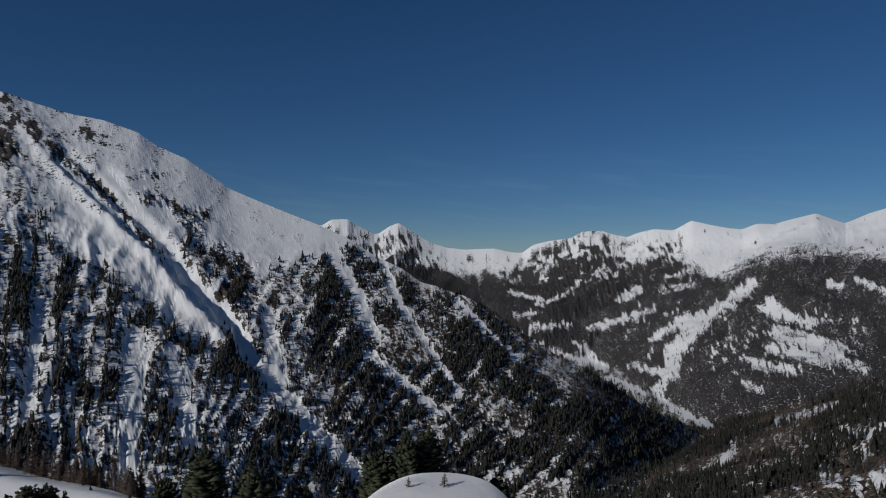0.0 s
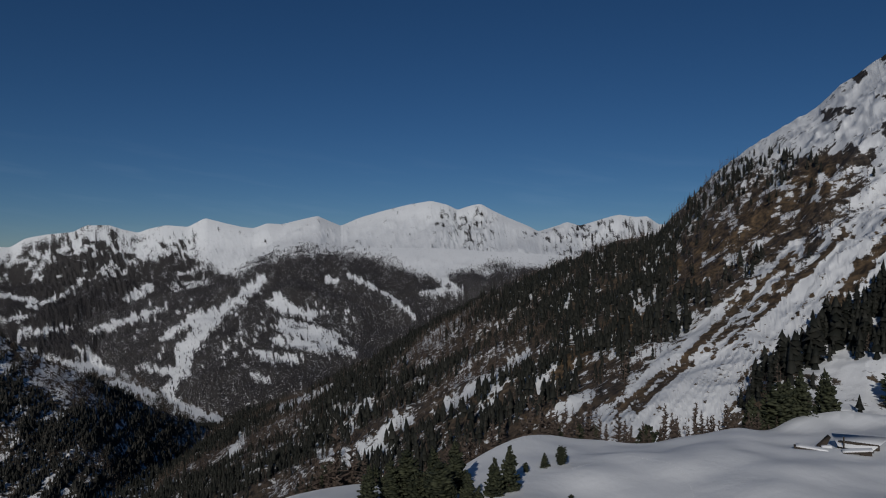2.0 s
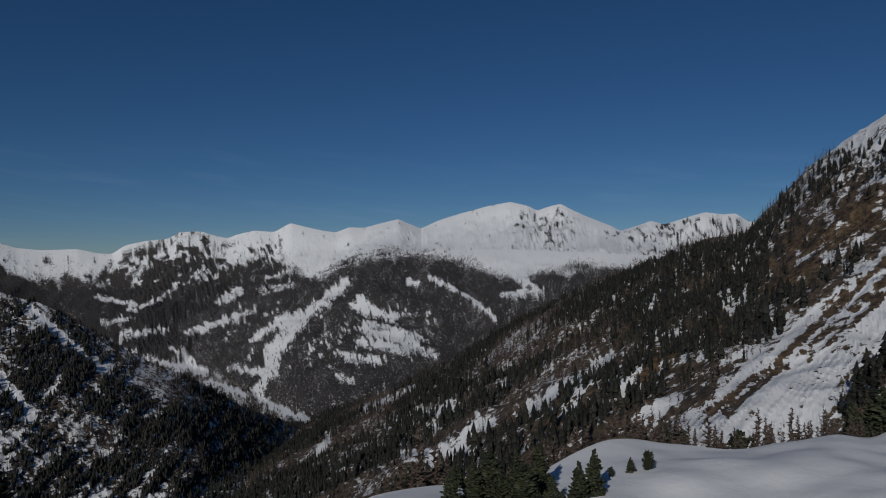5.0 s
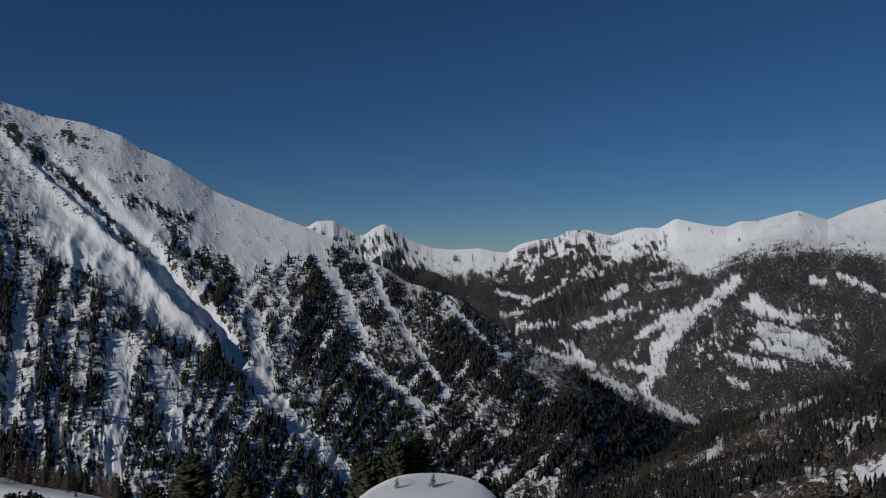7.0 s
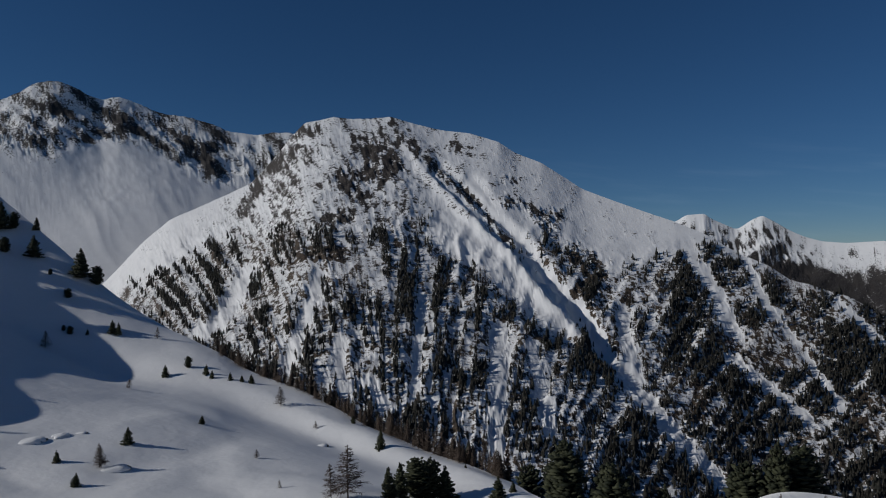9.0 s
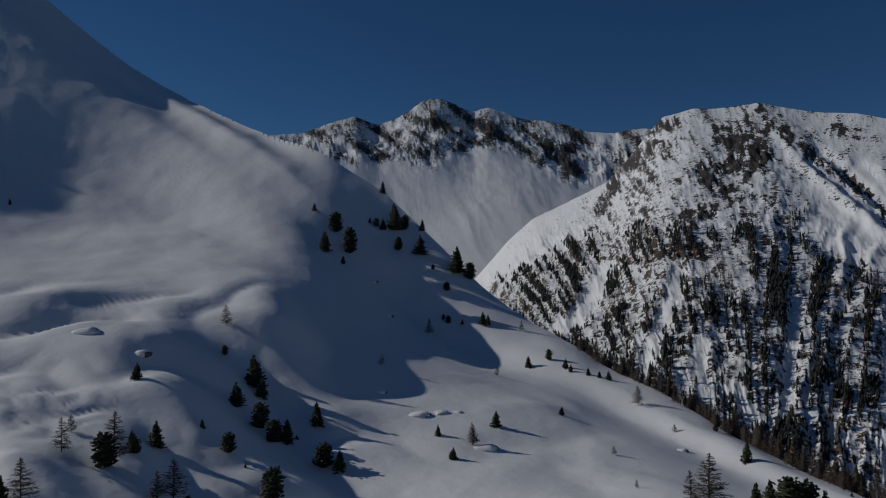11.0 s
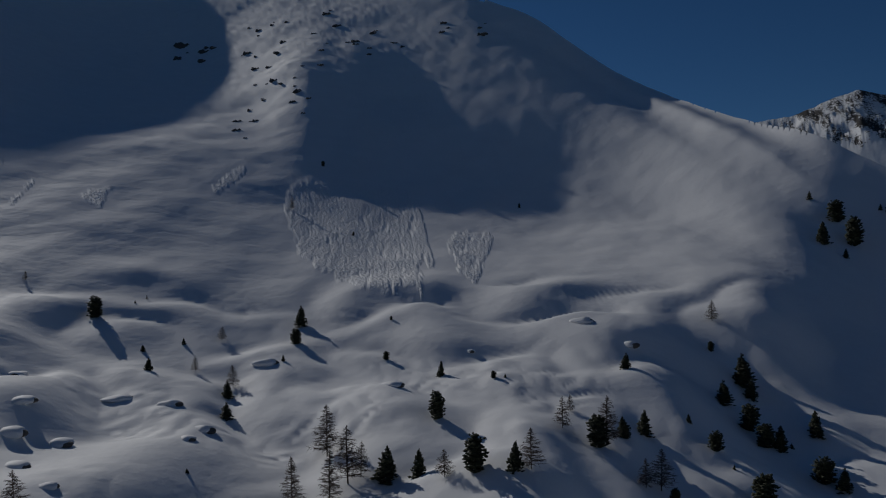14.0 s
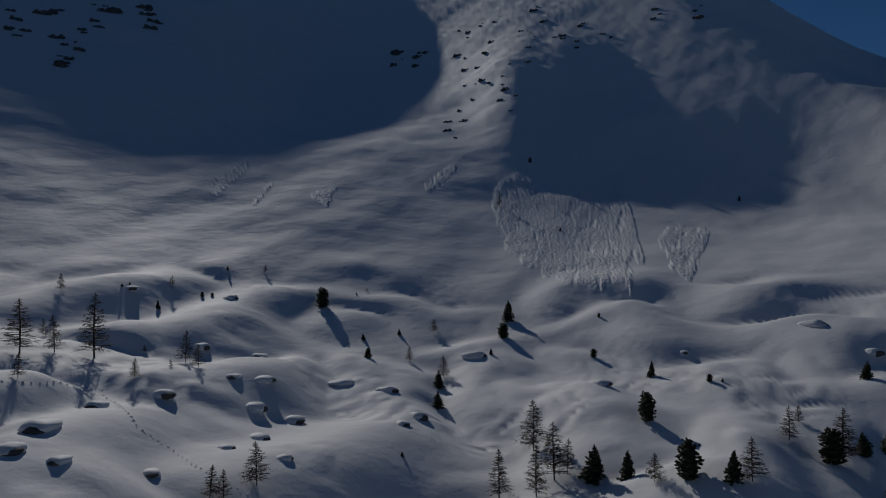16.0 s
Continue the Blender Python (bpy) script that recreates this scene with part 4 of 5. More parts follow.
def woods(name, label, who, count, size, tiers, sides, mats, larch, seed, hidden=1.2, sticks=9, low=-86, high=144, full=0.24, least=0.12):
    """Scatters conifers over one mountain by how thickly they stand there."""
    rng = np.random.default_rng(seed)
    n, m = Z.shape
    i, j = np.nonzero((WHO == who) & (WOOD > least) & (A > low) & (A < high))
    area = R[i, j] ** 2 * 0.00209 * np.gradient(np.log(R), axis=1)[i, j]
    vis = np.maximum.accumulate(EL, axis=1)[i, j] - EL[i, j] < hidden
    p = WOOD[i, j] ** 1.5 * area * vis
    pick = rng.choice(len(i), count, p=p / p.sum())
    i, j = i[pick], np.minimum(j[pick], m - 2)
    fa, fr = rng.random(count), rng.random(count)
    i2 = (i + 1) % n
    q = (P[i, j] * ((1 - fa) * (1 - fr))[:, None] + P[i2, j] * (fa * (1 - fr))[:, None] + P[i, j + 1] * ((1 - fa) * fr)[:, None] + P[i2, j + 1] * (fa * fr)[:, None])
    h = size * np.exp(rng.normal(0, 0.28, count))
    turn = rng.uniform(0, 2 * np.pi, count)
    slim = rng.uniform(0.75, 1.25, count)
    models = [cone_tree(tiers, sides, rng, full) for _ in range(6)] + [twig_tree(sticks, rng) for _ in range(6)]
    vs, fs, mi, base = [], [], [], 0
    brown = (larch + 0.8 * perlin(q[:, 0] / (size * 16), q[:, 1] / (size * 16), seed) + rng.normal(0, 0.15, count)) > 0.5
    kind = rng.integers(0, 6, count) + 6 * brown
    for k, (v, f) in enumerate(models):
        s = np.nonzero(kind == k)[0]
        c, sn = np.cos(turn[s])[:, None], np.sin(turn[s])[:, None]
        hh = h[s][:, None]
        w = hh * slim[s][:, None]
        vx = q[s, 0][:, None] + (v[:, 0] * c - v[:, 1] * sn) * w
        vy = q[s, 1][:, None] + (v[:, 0] * sn + v[:, 1] * c) * w
        vz = q[s, 2][:, None] + (v[:, 2] - 0.08) * hh
        vs.append(np.stack([vx, vy, vz], -1).reshape(-1, 3))
        fs.append((f[None] + (np.arange(len(s)) * len(v))[:, None, None] + base).reshape(-1, 3))
        mi.append(np.repeat(brown[s].astype(int), len(f)))
        base += len(s) * len(v)
    me = mesh_of(name, np.concatenate(vs), np.concatenate(fs), mats, np.concatenate(mi))
    return tagged(new(name, me), label, "forest", kind="stuff")


woods("mountain_forest", "dark conifers in streaks between avalanche chutes", 1, 32000, 7.8, 3, 5, (SLOPE_WOODS, LARCH), 0.34, 5, full=0.21)
woods("slope_forest", "dark spruces and brown larches on a steep mountainside", 3, 16000, 9.5, 3, 6, (SPRUCE, LARCH), 0.42, 6, sticks=12, full=0.17)
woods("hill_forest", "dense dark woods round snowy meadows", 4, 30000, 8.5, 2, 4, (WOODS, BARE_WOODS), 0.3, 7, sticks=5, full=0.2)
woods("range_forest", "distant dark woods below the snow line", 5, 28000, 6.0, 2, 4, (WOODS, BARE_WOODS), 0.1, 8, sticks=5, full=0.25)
# Besides the belt itself, some of these trees stand in for shade.
woods("belt_forest", "tall dark stone pines in a belt beside the scree", 3, 620, 12.5, 9, 8, (SPRUCE, LARCH), 0.12, 16, sticks=30, low=-81, high=-57, full=0.2, least=0.85)
woods("gorge_forest", "spruces and larches in the gorge", 6, 4000, 10.0, 3, 5, (SPRUCE, LARCH), 0.1, 9, full=0.18)
woods("brink_forest", "bare brown larches and dark spruces just below the brink", 0, 400, 8.5, 6, 7, (SPRUCE, LARCH), 0.95, 10, 9.0, sticks=46, full=0.2)
# ---- single trees, boulders, hut ----
def entries(text):
    return [tuple(float(v) for v in w.split(":")) for w in text.split()]


def ground_at(az, r):
    z = land(np.array([float(az)]), np.array([float(r)]))[0][0] + EYE_Z
    return Vector((-math.sin(radians(az)) * r, math.cos(radians(az)) * r, z))


def part(name, verts, faces, mat, parent, label=""):
    ob = new(name, mesh_of(name, verts, faces, (mat,)))
    ob.parent = parent
    return tagged(ob, label)


def holder(name, label, category, group):
    ob = new(name)
    ob.empty_display_size = 0.2
    return tagged(ob, label, category, group)


def tube(points, radii, sides=6):
    """A tapering tube through points."""
    v, f = [], []
    for p, r in zip(points, radii):
        for s in range(sides):
            a = 2 * math.pi * s / sides
            v.append((p[0] + r * math.cos(a), p[1] + r * math.sin(a), p[2]))
    for k in range(len(points) - 1):
        for s in range(sides):
            a, b = k * sides + s, k * sides + (s + 1) % sides
            f += [(a, b, b + sides), (a, b + sides, a + sides)]
    return v, f


def conifer_crown(rng, full, whorls, per, droop, round_top):
    """Boughs that carry small sprays of needles, unit height, with an uneven outline."""
    v, f = [], []
    sides = [rng.uniform(0.75, 1.2) for _ in range(7)]
    for k in range(whorls):
        t = (k + 0.3) / whorls
        z = 0.04 + 0.93 * t
        reach = full * ((1 - t) ** 0.75 if not round_top else math.sqrt(max(0.02, 1 - (1.5 * t - 0.5) ** 2 if t > 0.33 else 0.75 + 0.75 * t)))
        for b in range(per if t < 0.8 else per // 2):
            a = rng.uniform(0, 2 * math.pi)
            q = (reach * rng.uniform(0.45, 1.1) + 0.015) * sides[int(a / 6.2832 * 7) % 7]
            zz = z + rng.uniform(-0.05, 0.05)
            c, s = math.cos(a), math.sin(a)
            for m in (0.5, 0.95):
                # one spray: a ragged tuft round a point of the bough
                x, y = m * q * c, m * q * s
                h = zz - droop * q * m + 0.35 * q * m * m
                w = rng.uniform(0.3, 0.5) * q * (1.1 - 0.4 * m) + 0.012
                o = len(v)
                v += [(x - w * s, y + w * c, h + rng.uniform(-0.02, 0.01)), (x + w * s, y - w * c, h + rng.uniform(-0.02, 0.01)), (x + 0.8 * w * c, y + 0.8 * w * s, h + rng.uniform(0.0, 0.035)),
                      (x - 0.7 * w * c, y - 0.7 * w * s, h - rng.uniform(0.0, 0.03)), (x, y, h + rng.uniform(0.025, 0.05)), (x, y, h - 0.03)]
                f += [(o, o + 4, o + 2), (o + 2, o + 4, o + 1), (o + 1, o + 4, o + 3), (o + 3, o + 4, o), (o, o + 2, o + 5), (o + 2, o + 1, o + 5), (o + 1, o + 3, o + 5)]
    return v, f


def bare_crown(rng, whorls, full):
    """Thin bare boughs with side twigs, unit height."""
    v, f = [], []

    def stick(p, q, w):
        d = np.array(q) - np.array(p)
        side = np.cross(d, (0, 0, 1.0))
        side = side / (np.linalg.norm(side) + 1e-9) * w
        up = np.array((0, 0, w))
        o = len(v)
        v.extend([tuple(np.array(p) + side), tuple(np.array(p) - side), tuple(np.array(p) + up), tuple(q)])
        f.extend([(o, o + 1, o + 3), (o + 1, o + 2, o + 3), (o + 2, o, o + 3)])

    for k in range(whorls):
        t = (k + rng.random()) / whorls
        z = 0.12 + 0.86 * t
        reach = full * (1.0 - t) ** 0.7 * rng.uniform(0.6, 1.1) + 0.012
        a = rng.uniform(0, 2 * math.pi)
        c, s = math.cos(a), math.sin(a)
        lift = rng.uniform(-0.05, 0.3)
        p, q = np.array((0, 0, z)), np.array((reach * c, reach * s, z + lift * reach))
        stick(p, q, 0.008)
        for _ in range(9):
            m = p + (q - p) * rng.uniform(0.25, 0.95)
            e = a + rng.choice((-1, 1)) * rng.uniform(0.4, 1.1)
            l = reach * rng.uniform(0.2, 0.5)
            stick(m, m + np.array((l * math.cos(e), l * math.sin(e), l * rng.uniform(-0.5, 0.3))), 0.006)
    return v, f


def pine_model(seed, full, round_top, label, group):
    rng = random.Random(seed)
    ob = holder("pine_tree" if round_top else "spruce_tree", label, "tree", group)
    part("trunk", *tube([(0, 0, -0.08), (0, 0, 0.4), (0.004, 0.003, 0.93)], [0.022, 0.014, 0.003]), BARK, ob)
    part("crown", *conifer_crown(rng, full, 22, 11, 0.45 if not round_top else 0.05, round_top), PINE, ob)
    return ob


def larch_model(seed, full, label, group):
    rng = random.Random(seed)
    ob = holder("larch_tree", label, "tree", group)
    bend = rng.uniform(-0.02, 0.02)
    part("trunk", *tube([(0, 0, -0.06), (bend, 0, 0.5), (0, bend, 1.0)], [0.015, 0.01, 0.004]), BARK, ob)
    part("crown", *bare_crown(rng, 150, full), LARCH, ob)
    return ob


PINE_LABEL = "small dark green conifer standing alone in deep snow"
TALL_LABEL = "tall dark green conifer on the brink of the snowfield"
LARCH_LABEL = "bare brown larch with fine twigs standing in snow"

PINES = (
    "-45.9:144:1.6 -45.1:166:4.3 -43.8:164:3.4 -42.4:160:2.3 22.9:169:2.7 24:165:5.1 26.6:196:1.3 28.2:168:7.6 29.3:168:9.1 30.4:167:9.2 31.7:163:8.0 32.6:157:7.0 33.2:223:6.0 35.3:253:2.8 43:304:3.8 43.7:305:2.9 44.5:307:3.3 45.8:310:3.4 46.2:314:4.4 46.5:232:2.9 47.5:323:5.0 49.1:318:5.0 51.6:209:4.6 52.2:362:5.6 52.6:363:6.2 53.6:406:9.5 54.2:364:2.8 54.6:409:14.2 54.9:184:3.3 55:184:2.1 55.3:366:4.0 55.4:390:4.9 55.7:369:2.8 56.1:199:3.1 56.5:406:3.1 57.3:441:6.8 57.5:419:11.1 58.7:440:8.9 59.2:420:7.8 59.5:448:9.8 59.5:438:14.3 60.4:436:6.8 60.4:470:8.0 60.9:437:5.4 61.4:439:3.4 63:407:14.5 63.5:388:4.8 63.7:178:5.1 64:421:11.7 64.9:394:10.7 65:180:6.0 65.5:202:6.4",
    "65.7:436:4.7 67:194:1.5 67.7:191:6.1 68.7:189:6.0 68.9:147:7.2 69.6:213:5.7 69.8:194:6.9 70.2:218:8.9 70.8:159:1.2 71.5:203:6.1 72:164:4.4 72.3:230:3.2 73.9:172:2.2 74.9:138:3.3 77.1:162:5.4 78.4:194:4.3 78.5:154:3.2 78.7:155:4.2 80.5:147:6.5 86.4:478:3.7 86.9:116:4.9 87.6:180:1.1 88.5:180:2.0 90:118:6.3 92.6:193:4.2 92.9:152:6.0 94.4:127:5.1 96.5:238:1.5 96.9:209:2.6 96.9:128:6.0 99.4:377:2.3 101.7:515:4.0 103.4:246:6.9 103.8:228:5.0 104.8:209:2.0 108.9:191:4.5 109:177:4.2 111.8:135:1.1 112:232:2.2 114.4:206:3.5 114.8:225:2.1 115.3:264:1.2 117.9:252:7.0 125:281:1.7 126.1:255:1.6 126.8:255:2.0 129.9:238:3.0 131.8:247:1.1 132.3:244:1.1",
)
LARCHES = "0.8:130:2.6 3.6:130:2.1 35.7:153:11.3 37:154:7.5 38.2:250:2.8 40.8:275:7.4 40.9:167:2.1 42.6:197:2.5 49.6:359:5.6 51.5:289:4.1 53.3:194:5.6 53.4:194:6.2 56.8:356:7.7 60.5:254:4.4 72.2:248:6.9 75.9:140:7.9 77:137:5.5 79.9:148:10.1 82.6:162:3.8 83.2:150:6.6 85.6:117:6.8 92.4:120:4.8 98.9:129:6.2 99.9:127:10.3 101.3:123:9.0 101.5:146:10.3 104.1:415:8.4 104.2:127:8.8 108.5:198:6.2 109.3:235:4.4 111.2:211:4.6 114.5:271:1.7 122.2:283:3.1 122.9:108:6.6 125.3:104:4.2 126.3:104:4.7 127.1:168:5.3 128:177:7.6 128.9:257:3.6 129:163:1.8 130.8:188:1.8 131.5:150:4.1 134.1:169:13.9 136.2:234:5.1 136.6:169:7.9 137.3:202:4.4 138.7:165:11.0 138.8:137:4.3"
TALL = "-71.2:352:16.4 -70.5:351:16.5 -69.5:329:16.8 -68.8:362:17.5 -67.7:338:16.9 -63.4:259:17.4 -62.0:248:16.8 -61.0:246:17.4 -60.6:245:17.2 -59.6:245:17.4 -58.8:236:17.0 -52.5:282:17.1 -51.5:234:16.9 -47.6:312:9.8 -46.5:330:9.6 -44.9:211:9.8 -41.1:146:9.7 -40.0:143:8.1 -38.7:128:6.2 -37.9:139:7.1 -36.9:151:11.6 -36.6:139:6.2 -35.7:139:9.5 -35.2:152:10.9 -34.2:144:7.6 -33.3:152:10.3 -31.9:150:9.2 -30.6:181:13.2 -30.2:146:8.1 -27.1:177:13.0 -25.6:185:12.7 -3.6:157:13.0 2.1:148:13.1 2.3:148:13.3 3.6:147:12.9 3.7:142:12.5 5.8:144:12.6 6.0:142:12.8 11.5:138:12.9 15.4:135:13.3 15.4:135:12.8 18.8:144:14.1 19.0:145:13.9 21.6:188:13.4"
BOULDERS = "37.6:231:2.6 52.1:193:4.0 52.2:193:4.6 54.5:219:2.0 55.7:218:3.1 55.8:218:2.8 57.4:215:5.1 57.5:214:3.8 59.9:350:3.3 60.5:232:2.6 61.1:391:3.6 78:212:4.1 81.3:224:3.8 81.5:225:4.4 90.2:210:2.3 96.3:173:4.1 105.9:208:5.9 110.5:159:3.8 111.7:151:3.0 112.8:177:3.9 116.3:185:5.8 120.1:154:5.5 120.8:118:2.1 122.4:166:7.2 122.7:135:3.8 122.7:201:3.9 123.1:153:9.1 124.6:164:3.2 124.7:245:3.8 125.1:125:2.5 126.9:197:4.6 129.5:146:5.2 130.4:110:2.7 131.6:245:7.2 134.1:135:3.7 136.4:102:2.3 137.5:114:5.4 139.3:106:3.8"


def plant(models, rows, seed, sink=0.25):
    """The first of each kind is the model itself, the others its copies."""
    rng = random.Random(seed)
    fresh = list(models)
    for az, r, h in rows:
        ob = rng.choice(models)
        m = Matrix.Translation(ground_at(az, r) - Vector((0, 0, sink))) @ Euler((rng.gauss(0, 0.025), rng.gauss(0, 0.025), rng.uniform(0, 6.28))).to_matrix().to_4x4() @ Matrix.Diagonal((h * rng.uniform(0.85, 1.15), h * rng.uniform(0.85, 1.15), h, 1))
        if ob in fresh:
            fresh.remove(ob)
            ob.matrix_basis = m
        else:
            copy_thing_plain(ob, m)
    for ob in fresh:
        for child in list(ob.children):
            bpy.data.objects.remove(child)
        bpy.data.objects.remove(ob)


def copy_thing_plain(ob, m):
    made = copy_thing(ob, Matrix.Identity(4))
    made.matrix_basis = m
    return made


plant([pine_model(k, 0.28 + 0.025 * k, k % 2 == 1, PINE_LABEL, "conifers on the snowfield") for k in range(5)], entries(PINES[0]) + entries(PINES[1]), 11)
plant([pine_model(10 + k, 0.24 + 0.02 * k, k % 2 == 0, TALL_LABEL, "tall conifers on the brink") for k in range(4)], entries(TALL), 12, 0.6)
plant([larch_model(20 + k, 0.27 + 0.03 * k, LARCH_LABEL, "bare larches") for k in range(5)], entries(LARCHES), 13, 0.15)



def lip_rows(count, seed):
    """Larches that stand in a loose row just under the lip of the field."""
    rng = random.Random(seed)
    rows = []
    for _ in range(count):
        az = rng.uniform(23.5, 45.5)
        rows.append((az, float(near_lines(np.array([az]))[5][0]) + rng.uniform(-4.0, 3.5), rng.uniform(4.0, 8.5)))
    return rows


plant([larch_model(30 + k, 0.22 + 0.03 * k, "bare brown larch below the lip of the snowfield", "larches below the lip") for k in range(4)], lip_rows(140, 41), 14, 0.3)


def lump(rng, rx, ry, rz, seed):
    """A rounded uneven lump on an icosphere-like grid."""
    bm = bmesh.new()
    bmesh.ops.create_icosphere(bm, subdivisions=3, radius=1)
    for p in bm.verts:
        n = 1 + 0.22 * noise.noise(p.co * 1.3 + Vector((seed, 0, 0))) + 0.08 * noise.noise(p.co * 4 + Vector((0, seed, 0)))
        p.co = Vector((p.co.x * rx, p.co.y * ry, p.co.z * rz)) * n
    bmesh.ops.triangulate(bm, faces=bm.faces)
    v = [tuple(p.co) for p in bm.verts]
    f = [tuple(q.index for q in face.verts) for face in bm.faces]
    bm.free()
    return v, f


def plain_snow():
    m, n, l, b = material("soft_snow", 0.7, (0.82, 0.83, 0.85))
    tex, g = n.new("ShaderNodeTexCoord"), n.new("ShaderNodeTexNoise")
    g.inputs["Scale"].default_value, g.inputs["Detail"].default_value = 3.0, 4
    c = n.new("ShaderNodeValToRGB")
    c.color_ramp.elements[0].color, c.color_ramp.elements[1].color = (0.77, 0.77, 0.765, 1), (0.87, 0.865, 0.855, 1)
    l.new(tex.outputs["Object"], g.inputs["Vector"])
    l.new(g.outputs["Fac"], c.inputs["Fac"])
    l.new(c.outputs[0], b.inputs["Base Color"])
    return m


def plain_rock():
    m, n, l, b = material("grey_rock", 0.85)
    tex, g = n.new("ShaderNodeTexCoord"), n.new("ShaderNodeTexNoise")
    g.inputs["Scale"].default_value, g.inputs["Detail"].default_value = 2.0, 6
    c = n.new("ShaderNodeValToRGB")
    c.color_ramp.elements[0].color, c.color_ramp.elements[1].color = (0.04, 0.037, 0.035, 1), (0.16, 0.145, 0.13, 1)
    l.new(tex.outputs["Object"], g.inputs["Vector"])
    l.new(g.outputs["Fac"], c.inputs["Fac"])
    l.new(c.outputs[0], b.inputs["Base Color"])
    return m


SNOW_MAT, ROCK_MAT = plain_snow(), plain_rock()


def smooth(ob):
    ob.data.polygons.foreach_set("use_smooth", np.ones(len(ob.data.polygons), bool))
    return ob


def boulder_model(k):
    """A rock under the edge of a wide drift of snow, on the side away from the sun."""
    rng = random.Random(50 + k)
    ob = holder("boulder", "grey boulder under a thick rounded cap of snow", "boulder", "boulders on the snowfield")
    v, f = lump(rng, 0.34, 0.36, 0.24, 3.1 * k + 1)
    # dark rock on the side away from the sun adds to the shade there
    part("rock", [(x + 0.3, y + 0.05, z + 0.02) for x, y, z in v], f, ROCK_MAT, ob)
    v, f = lump(rng, 0.56, 0.5, 0.36, 7.7 * k + 2)
    # the drift tails off towards the sun and stands steep on the shaded side
    cap = [(x if x > 0 else 1.7 * x, y, z * (1 - 0.5 * max(0.0, -x)) - 0.12 * max(0.0, -x) + 0.05) for x, y, z in v]
    smooth(part("snow_cap", cap, f, SNOW_MAT, ob, "smooth snow cap"))
    return ob


def boulders(rows):
    rng = random.Random(77)
    models = [boulder_model(k) for k in range(5)]
    fresh = list(models)
    for az, r, w in rows:
        ob = rng.choice(models)
        w = min(w, 4.4)
        # each is turned so that its rock faces away from the sun
        m = Matrix.Translation(ground_at(az, r) + Vector((0, 0, -0.02 * w))) @ Euler((0, 0, radians(SUN_AZ - 90) + rng.gauss(0, 0.45))).to_matrix().to_4x4() @ Matrix.Diagonal((w, w, w * rng.uniform(0.55, 0.85), 1))
        if ob in fresh:
            fresh.remove(ob)
            ob.matrix_basis = m
        else:
            copy_thing_plain(ob, m)


boulders(entries(BOULDERS))


# azimuth and elevation of the crags that break through the snow high on the mountain
ROCKS = "107.2:15.2 106.4:14.1 105.8:12.1 104.9:13.4 104.4:16.2 103.8:13 103.1:12.4 107.6:10.8 107.9:9.9 106.9:17 99.5:16.6 97.4:17 96.2:16.4 138.8:14.8 136.8:16.3 134.7:15.8 133.6:17.3 130.4:17.1 135.4:14.1 110.2:15.6 106.2:12.8 103.4:11.7 101.4:16.5 98.1:15.9 92.4:17.6 89.4:17.2 100.7:18.5 105.3:17.8 102.7:14.5"
ROCKS_WIDE = "138.6:15.6 137:16.6 135.2:14.6 134.2:16.2 132.8:17 131:17.4 129.8:16.8 136:13.2 112.1:14.8 112.3:15.6"


def seen_at(az, el):
    """Distance at which the land first reaches an elevation."""
    r = np.geomspace(150, 2000, 1200)
    rise = np.degrees(np.arctan2(land(az + 0 * r, r)[0], r))
    return float(r[np.argmax(rise >= el)])


def outcrop_model(k):
    """A broken rib of rock: sharp blocks side by side along the slope."""
    rng = random.Random(90 + k)
    ob = holder("rock_outcrop", "dark jagged rock outcrop breaking through steep snow", "outcrop", "outcrops on the mountain")
    for _ in range(4 + k % 3):
        v, f = lump(rng, rng.uniform(0.12, 0.3), rng.uniform(0.12, 0.25), rng.uniform(0.1, 0.24), rng.uniform(0, 50))
        dx, dy = rng.uniform(-0.5, 0.5), rng.uniform(-0.25, 0.25)
        part("block", [(x + dx + 0.06 * math.sin(19 * z), y + dy, z + 0.25 * dy + 0.03 * math.sin(23 * x)) for x, y, z in v], f, ROCK_MAT, ob)
    return ob


def outcrops(text, size, seed):
    rng = random.Random(seed)
    models = [outcrop_model(k) for k in range(4)]
    fresh = list(models)
    for az, el in entries(text):
        for _ in range(rng.choice((2, 3, 4))):
            a = az + rng.gauss(0, 0.5)
            r = seen_at(a, el + rng.gauss(0, 0.3))
            w = size * rng.uniform(0.35, 1.15) * r / 900
            ob = rng.choice(models)
            m = Matrix.Translation(ground_at(a, r)) @ pose(0, 0, 0, 0, 0, az + rng.uniform(-35, 35)) @ Matrix.Diagonal((w, w, w * rng.uniform(0.7, 1.2), 1))
            if ob in fresh:
                fresh.remove(ob)
                ob.matrix_basis = m
            else:
                copy_thing_plain(ob, m)


outcrops(ROCKS, 10.0, 61)
outcrops(ROCKS_WIDE, 17.0, 62)


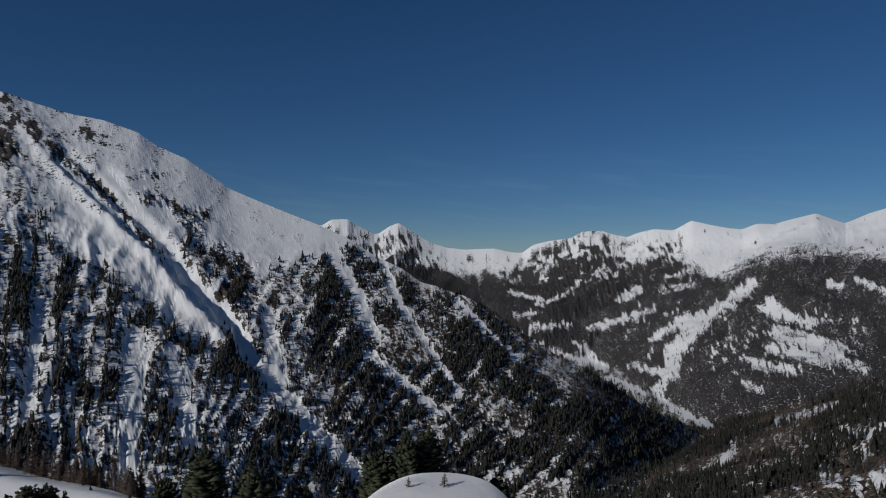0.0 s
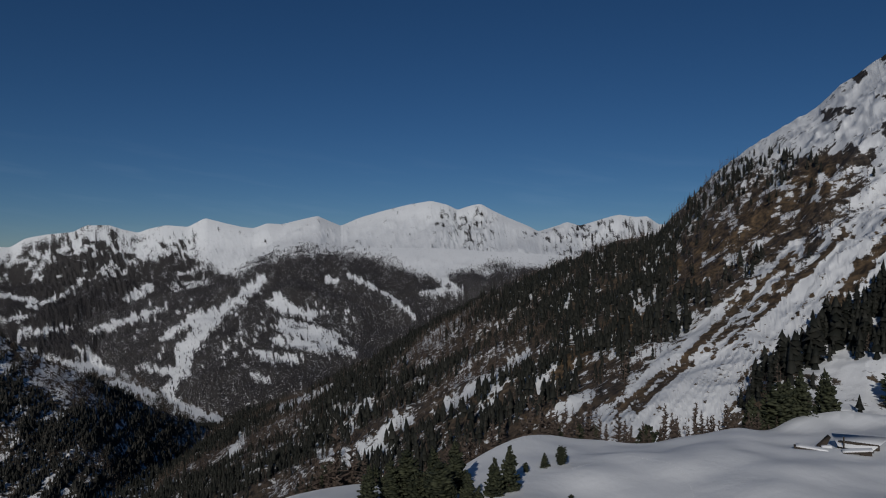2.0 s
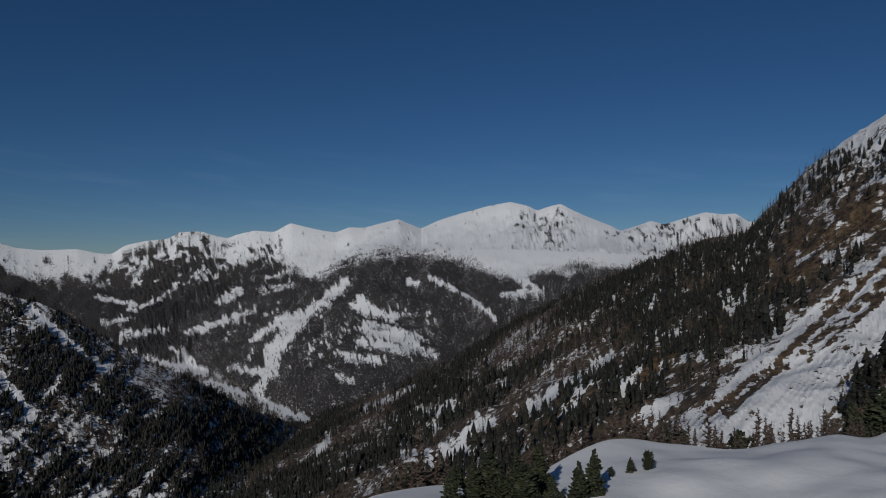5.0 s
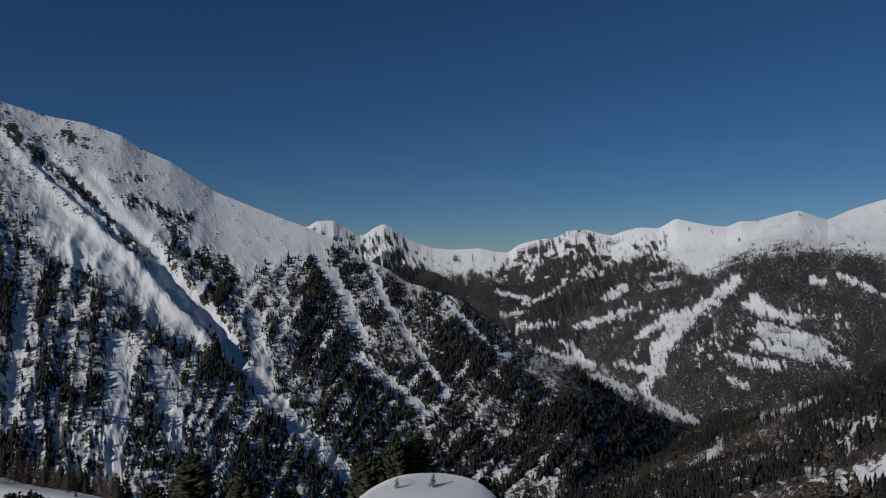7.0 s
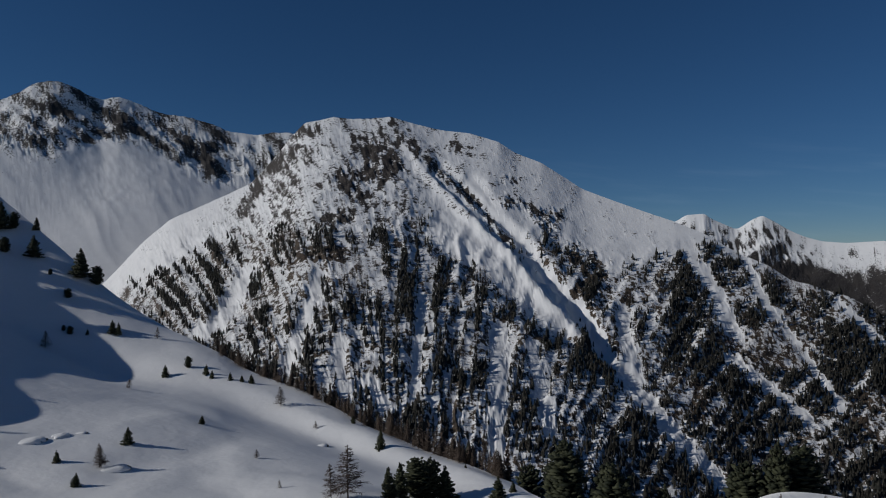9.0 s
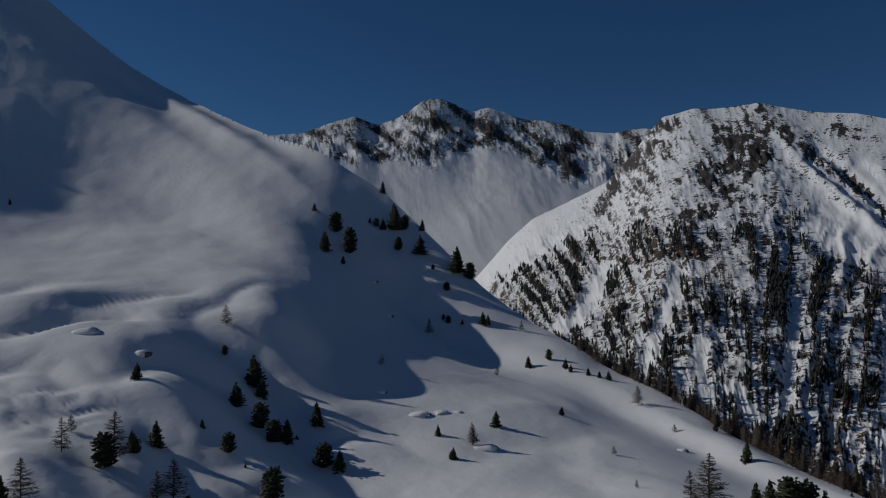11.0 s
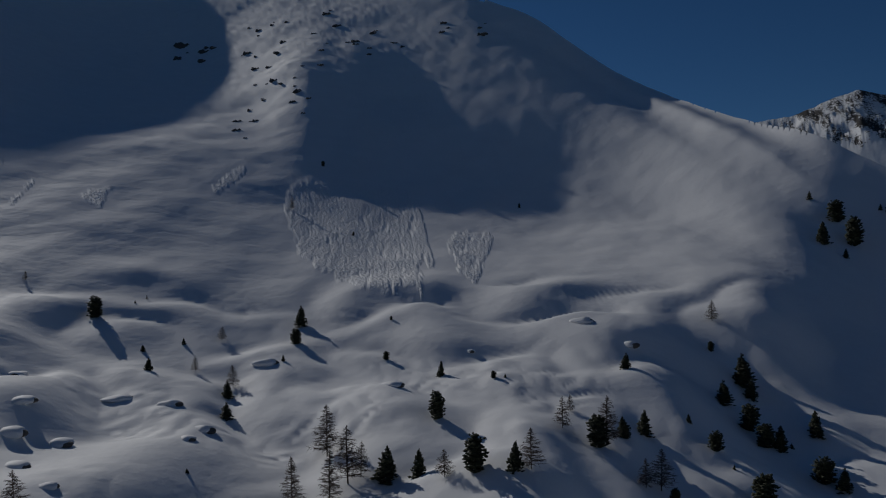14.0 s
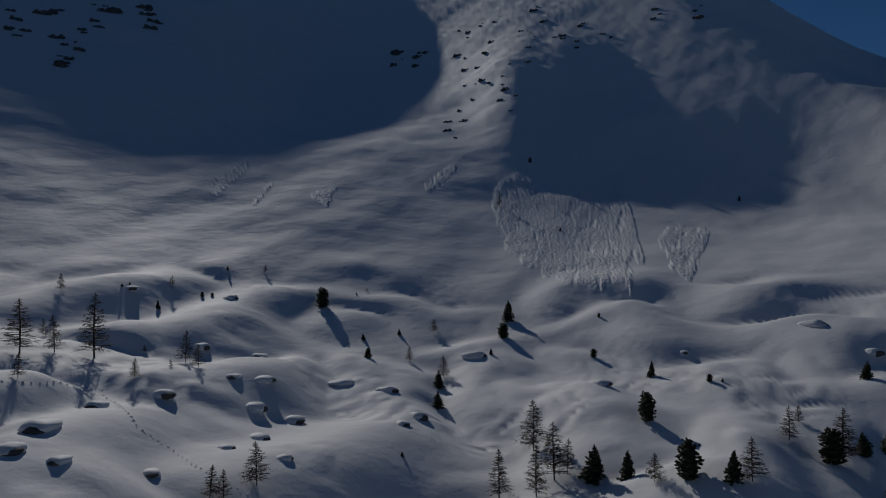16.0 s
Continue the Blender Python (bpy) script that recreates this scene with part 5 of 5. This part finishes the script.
# ---- hut under the snow ----
def box(sx, sy, sz, at=(0, 0, 0), tilt=(0, 0, 0), bulge=0.0, cuts=0):
    """A bevelled block; with cuts its top bulges like settled snow."""
    bm = bmesh.new()
    bmesh.ops.create_cube(bm, size=1)
    if cuts:
        bmesh.ops.subdivide_edges(bm, edges=bm.edges, cuts=cuts, use_grid_fill=True)
    for p in bm.verts:
        x, y, z = p.co
        if bulge and z > 0.49:
            z += bulge * (1 - (2 * x) ** 4) * (1 - (2 * y) ** 4) + 0.06 * noise.noise(Vector((x * 5, y * 5, 1.0)))
        p.co = Vector((x * sx, y * sy, z * sz))
    if not cuts:
        bmesh.ops.bevel(bm, geom=bm.edges, offset=min(sx, sy, sz) * 0.08, segments=1, affect="EDGES")
    m = Matrix.Translation(at) @ Euler([radians(a) for a in tilt]).to_matrix().to_4x4()
    bmesh.ops.transform(bm, matrix=m, verts=bm.verts)
    bmesh.ops.triangulate(bm, faces=bm.faces)
    bm.verts.index_update()
    v, f = [tuple(p.co) for p in bm.verts], [tuple(q.index for q in face.verts) for face in bm.faces]
    bm.free()
    return v, f


def wood_material():
    m, n, l, b = material("weathered_wood", 0.85)
    tex, g = n.new("ShaderNodeTexCoord"), n.new("ShaderNodeTexNoise")
    g.inputs["Scale"].default_value, g.inputs["Detail"].default_value = 4.0, 5
    c = n.new("ShaderNodeValToRGB")
    c.color_ramp.elements[0].color, c.color_ramp.elements[1].color = (0.03, 0.024, 0.02, 1), (0.1, 0.078, 0.06, 1)
    l.new(tex.outputs["Object"], g.inputs["Vector"])
    l.new(g.outputs["Fac"], c.inputs["Fac"])
    l.new(c.outputs[0], b.inputs["Base Color"])
    return m


WOOD_MAT = wood_material()


def slab(corners, thick):
    """A thick slab on four corners, bevelled."""
    bm = bmesh.new()
    top = [bm.verts.new(c) for c in corners]
    low = [bm.verts.new((c[0], c[1], c[2] - thick)) for c in corners]
    bm.faces.new(top)
    bm.faces.new(low[::-1])
    for k in range(4):
        bm.faces.new((top[k], low[k], low[(k + 1) % 4], top[(k + 1) % 4]))
    bmesh.ops.recalc_face_normals(bm, faces=bm.faces)
    bmesh.ops.bevel(bm, geom=bm.edges, offset=thick * 0.25, segments=2, affect="EDGES")
    bmesh.ops.triangulate(bm, faces=bm.faces)
    bm.verts.index_update()
    v, f = [tuple(p.co) for p in bm.verts], [tuple(q.index for q in face.verts) for face in bm.faces]
    bm.free()
    return v, f


def hut():
    """Local x runs to the right of the view, y away from it."""
    ob = holder("hut", "wooden alpine hut with snow-dusted roof half buried in snow", "hut", "")
    part("main_roof", *slab([(-1.8, 0.2, 0.9), (5.0, -0.4, 0.4), (9.4, 5.0, 3.3), (-3.4, 5.4, 2.7)], 0.3), SNOW_MAT, ob, "roof under smooth wind-blown snow")
    part("wall", *box(9.0, 4.0, 3.0, (2.5, 3.6, 0.2)), WOOD_MAT, ob)
    part("gable_wall", *slab([(-6.6, 0.0, 0.5), (-4.6, -0.6, 0.1), (-3.4, 2.2, 2.5), (-4.2, 3.2, 2.8)], 0.3), WOOD_MAT, ob)
    smooth(part("sill_snow", *box(2.4, 1.4, 0.5, (-4.3, -0.9, 0.5), (0, -8, 5), 0.3, 5), SNOW_MAT, ob, "snow heaped against the gable"))
    smooth(part("porch_roof_snow", *box(6.4, 2.2, 0.3, (2.2, -2.0, 0.75), (4, -8, 6), 0.25, 6), SNOW_MAT, ob, "snow on the porch roof"))
    part("porch_roof", *box(6.6, 2.4, 0.28, (2.3, -2.1, 0.45), (4, -8, 6)), WOOD_MAT, ob)
    part("porch_wall", *box(2.6, 1.0, 1.3, (4.0, -2.4, 0.2), (0, -8, 0)), WOOD_MAT, ob)
    smooth(part("shed_roof_snow", *box(7.0, 2.0, 0.3, (-7.4, -3.8, 0.55), (4, 4, 4), 0.25, 6), SNOW_MAT, ob, "snow on the shed roof"))
    part("shed_roof", *box(7.6, 2.3, 0.4, (-7.6, -4.0, 0.2), (4, 4, 4)), WOOD_MAT, ob)
    part("stove_pipe", *tube([(-0.6, 0.0, 0.4), (-0.6, 0.0, 3.2)], [0.17, 0.17], 8), WOOD_MAT, ob, "dark stove pipe")
    at = ground_at(-64.7, 204)
    ob.matrix_basis = Matrix.Translation(at) @ pose(0, 0, 0, 0, 0, -64.7)
    return ob


hut()


# ---- tracks in the snow ----
def trail(name, label, text, step, size, seed):
    """Clods and dents along a line of footsteps."""
    rng = random.Random(seed)
    pts = [ground_at(a, r) for a, r in entries(text)]
    v, f = [], []
    left = 1
    for p, q in zip(pts, pts[1:]):
        n = max(1, int((q - p).length / step))
        for k in range(n):
            c = p.lerp(q, (k + rng.random() * 0.4) / n)
            a, r = math.degrees(math.atan2(-c.x, c.y)), math.hypot(c.x, c.y)
            side = (q - p).normalized().cross(Vector((0, 0, 1))) * 0.22 * left
            left = -left
            g = ground_at(a, r) + side
            o = len(v)
            m = rng.uniform(0.7, 1.3) * size
            for s in range(6):
                t = s * math.pi / 3
                v.append((g.x + m * math.cos(t) * rng.uniform(0.8, 1.2), g.y + m * math.sin(t) * rng.uniform(0.8, 1.2), g.z - 0.12))
            v.append((g.x, g.y, g.z + 0.55 * m))
            f += [(o + s, o + (s + 1) % 6, o + 6) for s in range(6)]
    return tagged(new(name, mesh_of(name, v, f, (SNOW_MAT,))), label, "tracks", kind="stuff")


trail("footprints", "line of deep footprints crossing the snowfield", "139.8:134 137.8:137 135.7:143 134.1:148 132.9:140 131.4:125 129.1:122 126.7:111 123.5:105", 0.8, 0.27, 3)
trail("ski_track", "faint track winding over the snowy bench", "-55.1:145 -54.7:156 -54.1:163 -53.0:168 -50.4:173 -47.8:168 -45.6:159", 0.5, 0.22, 4)
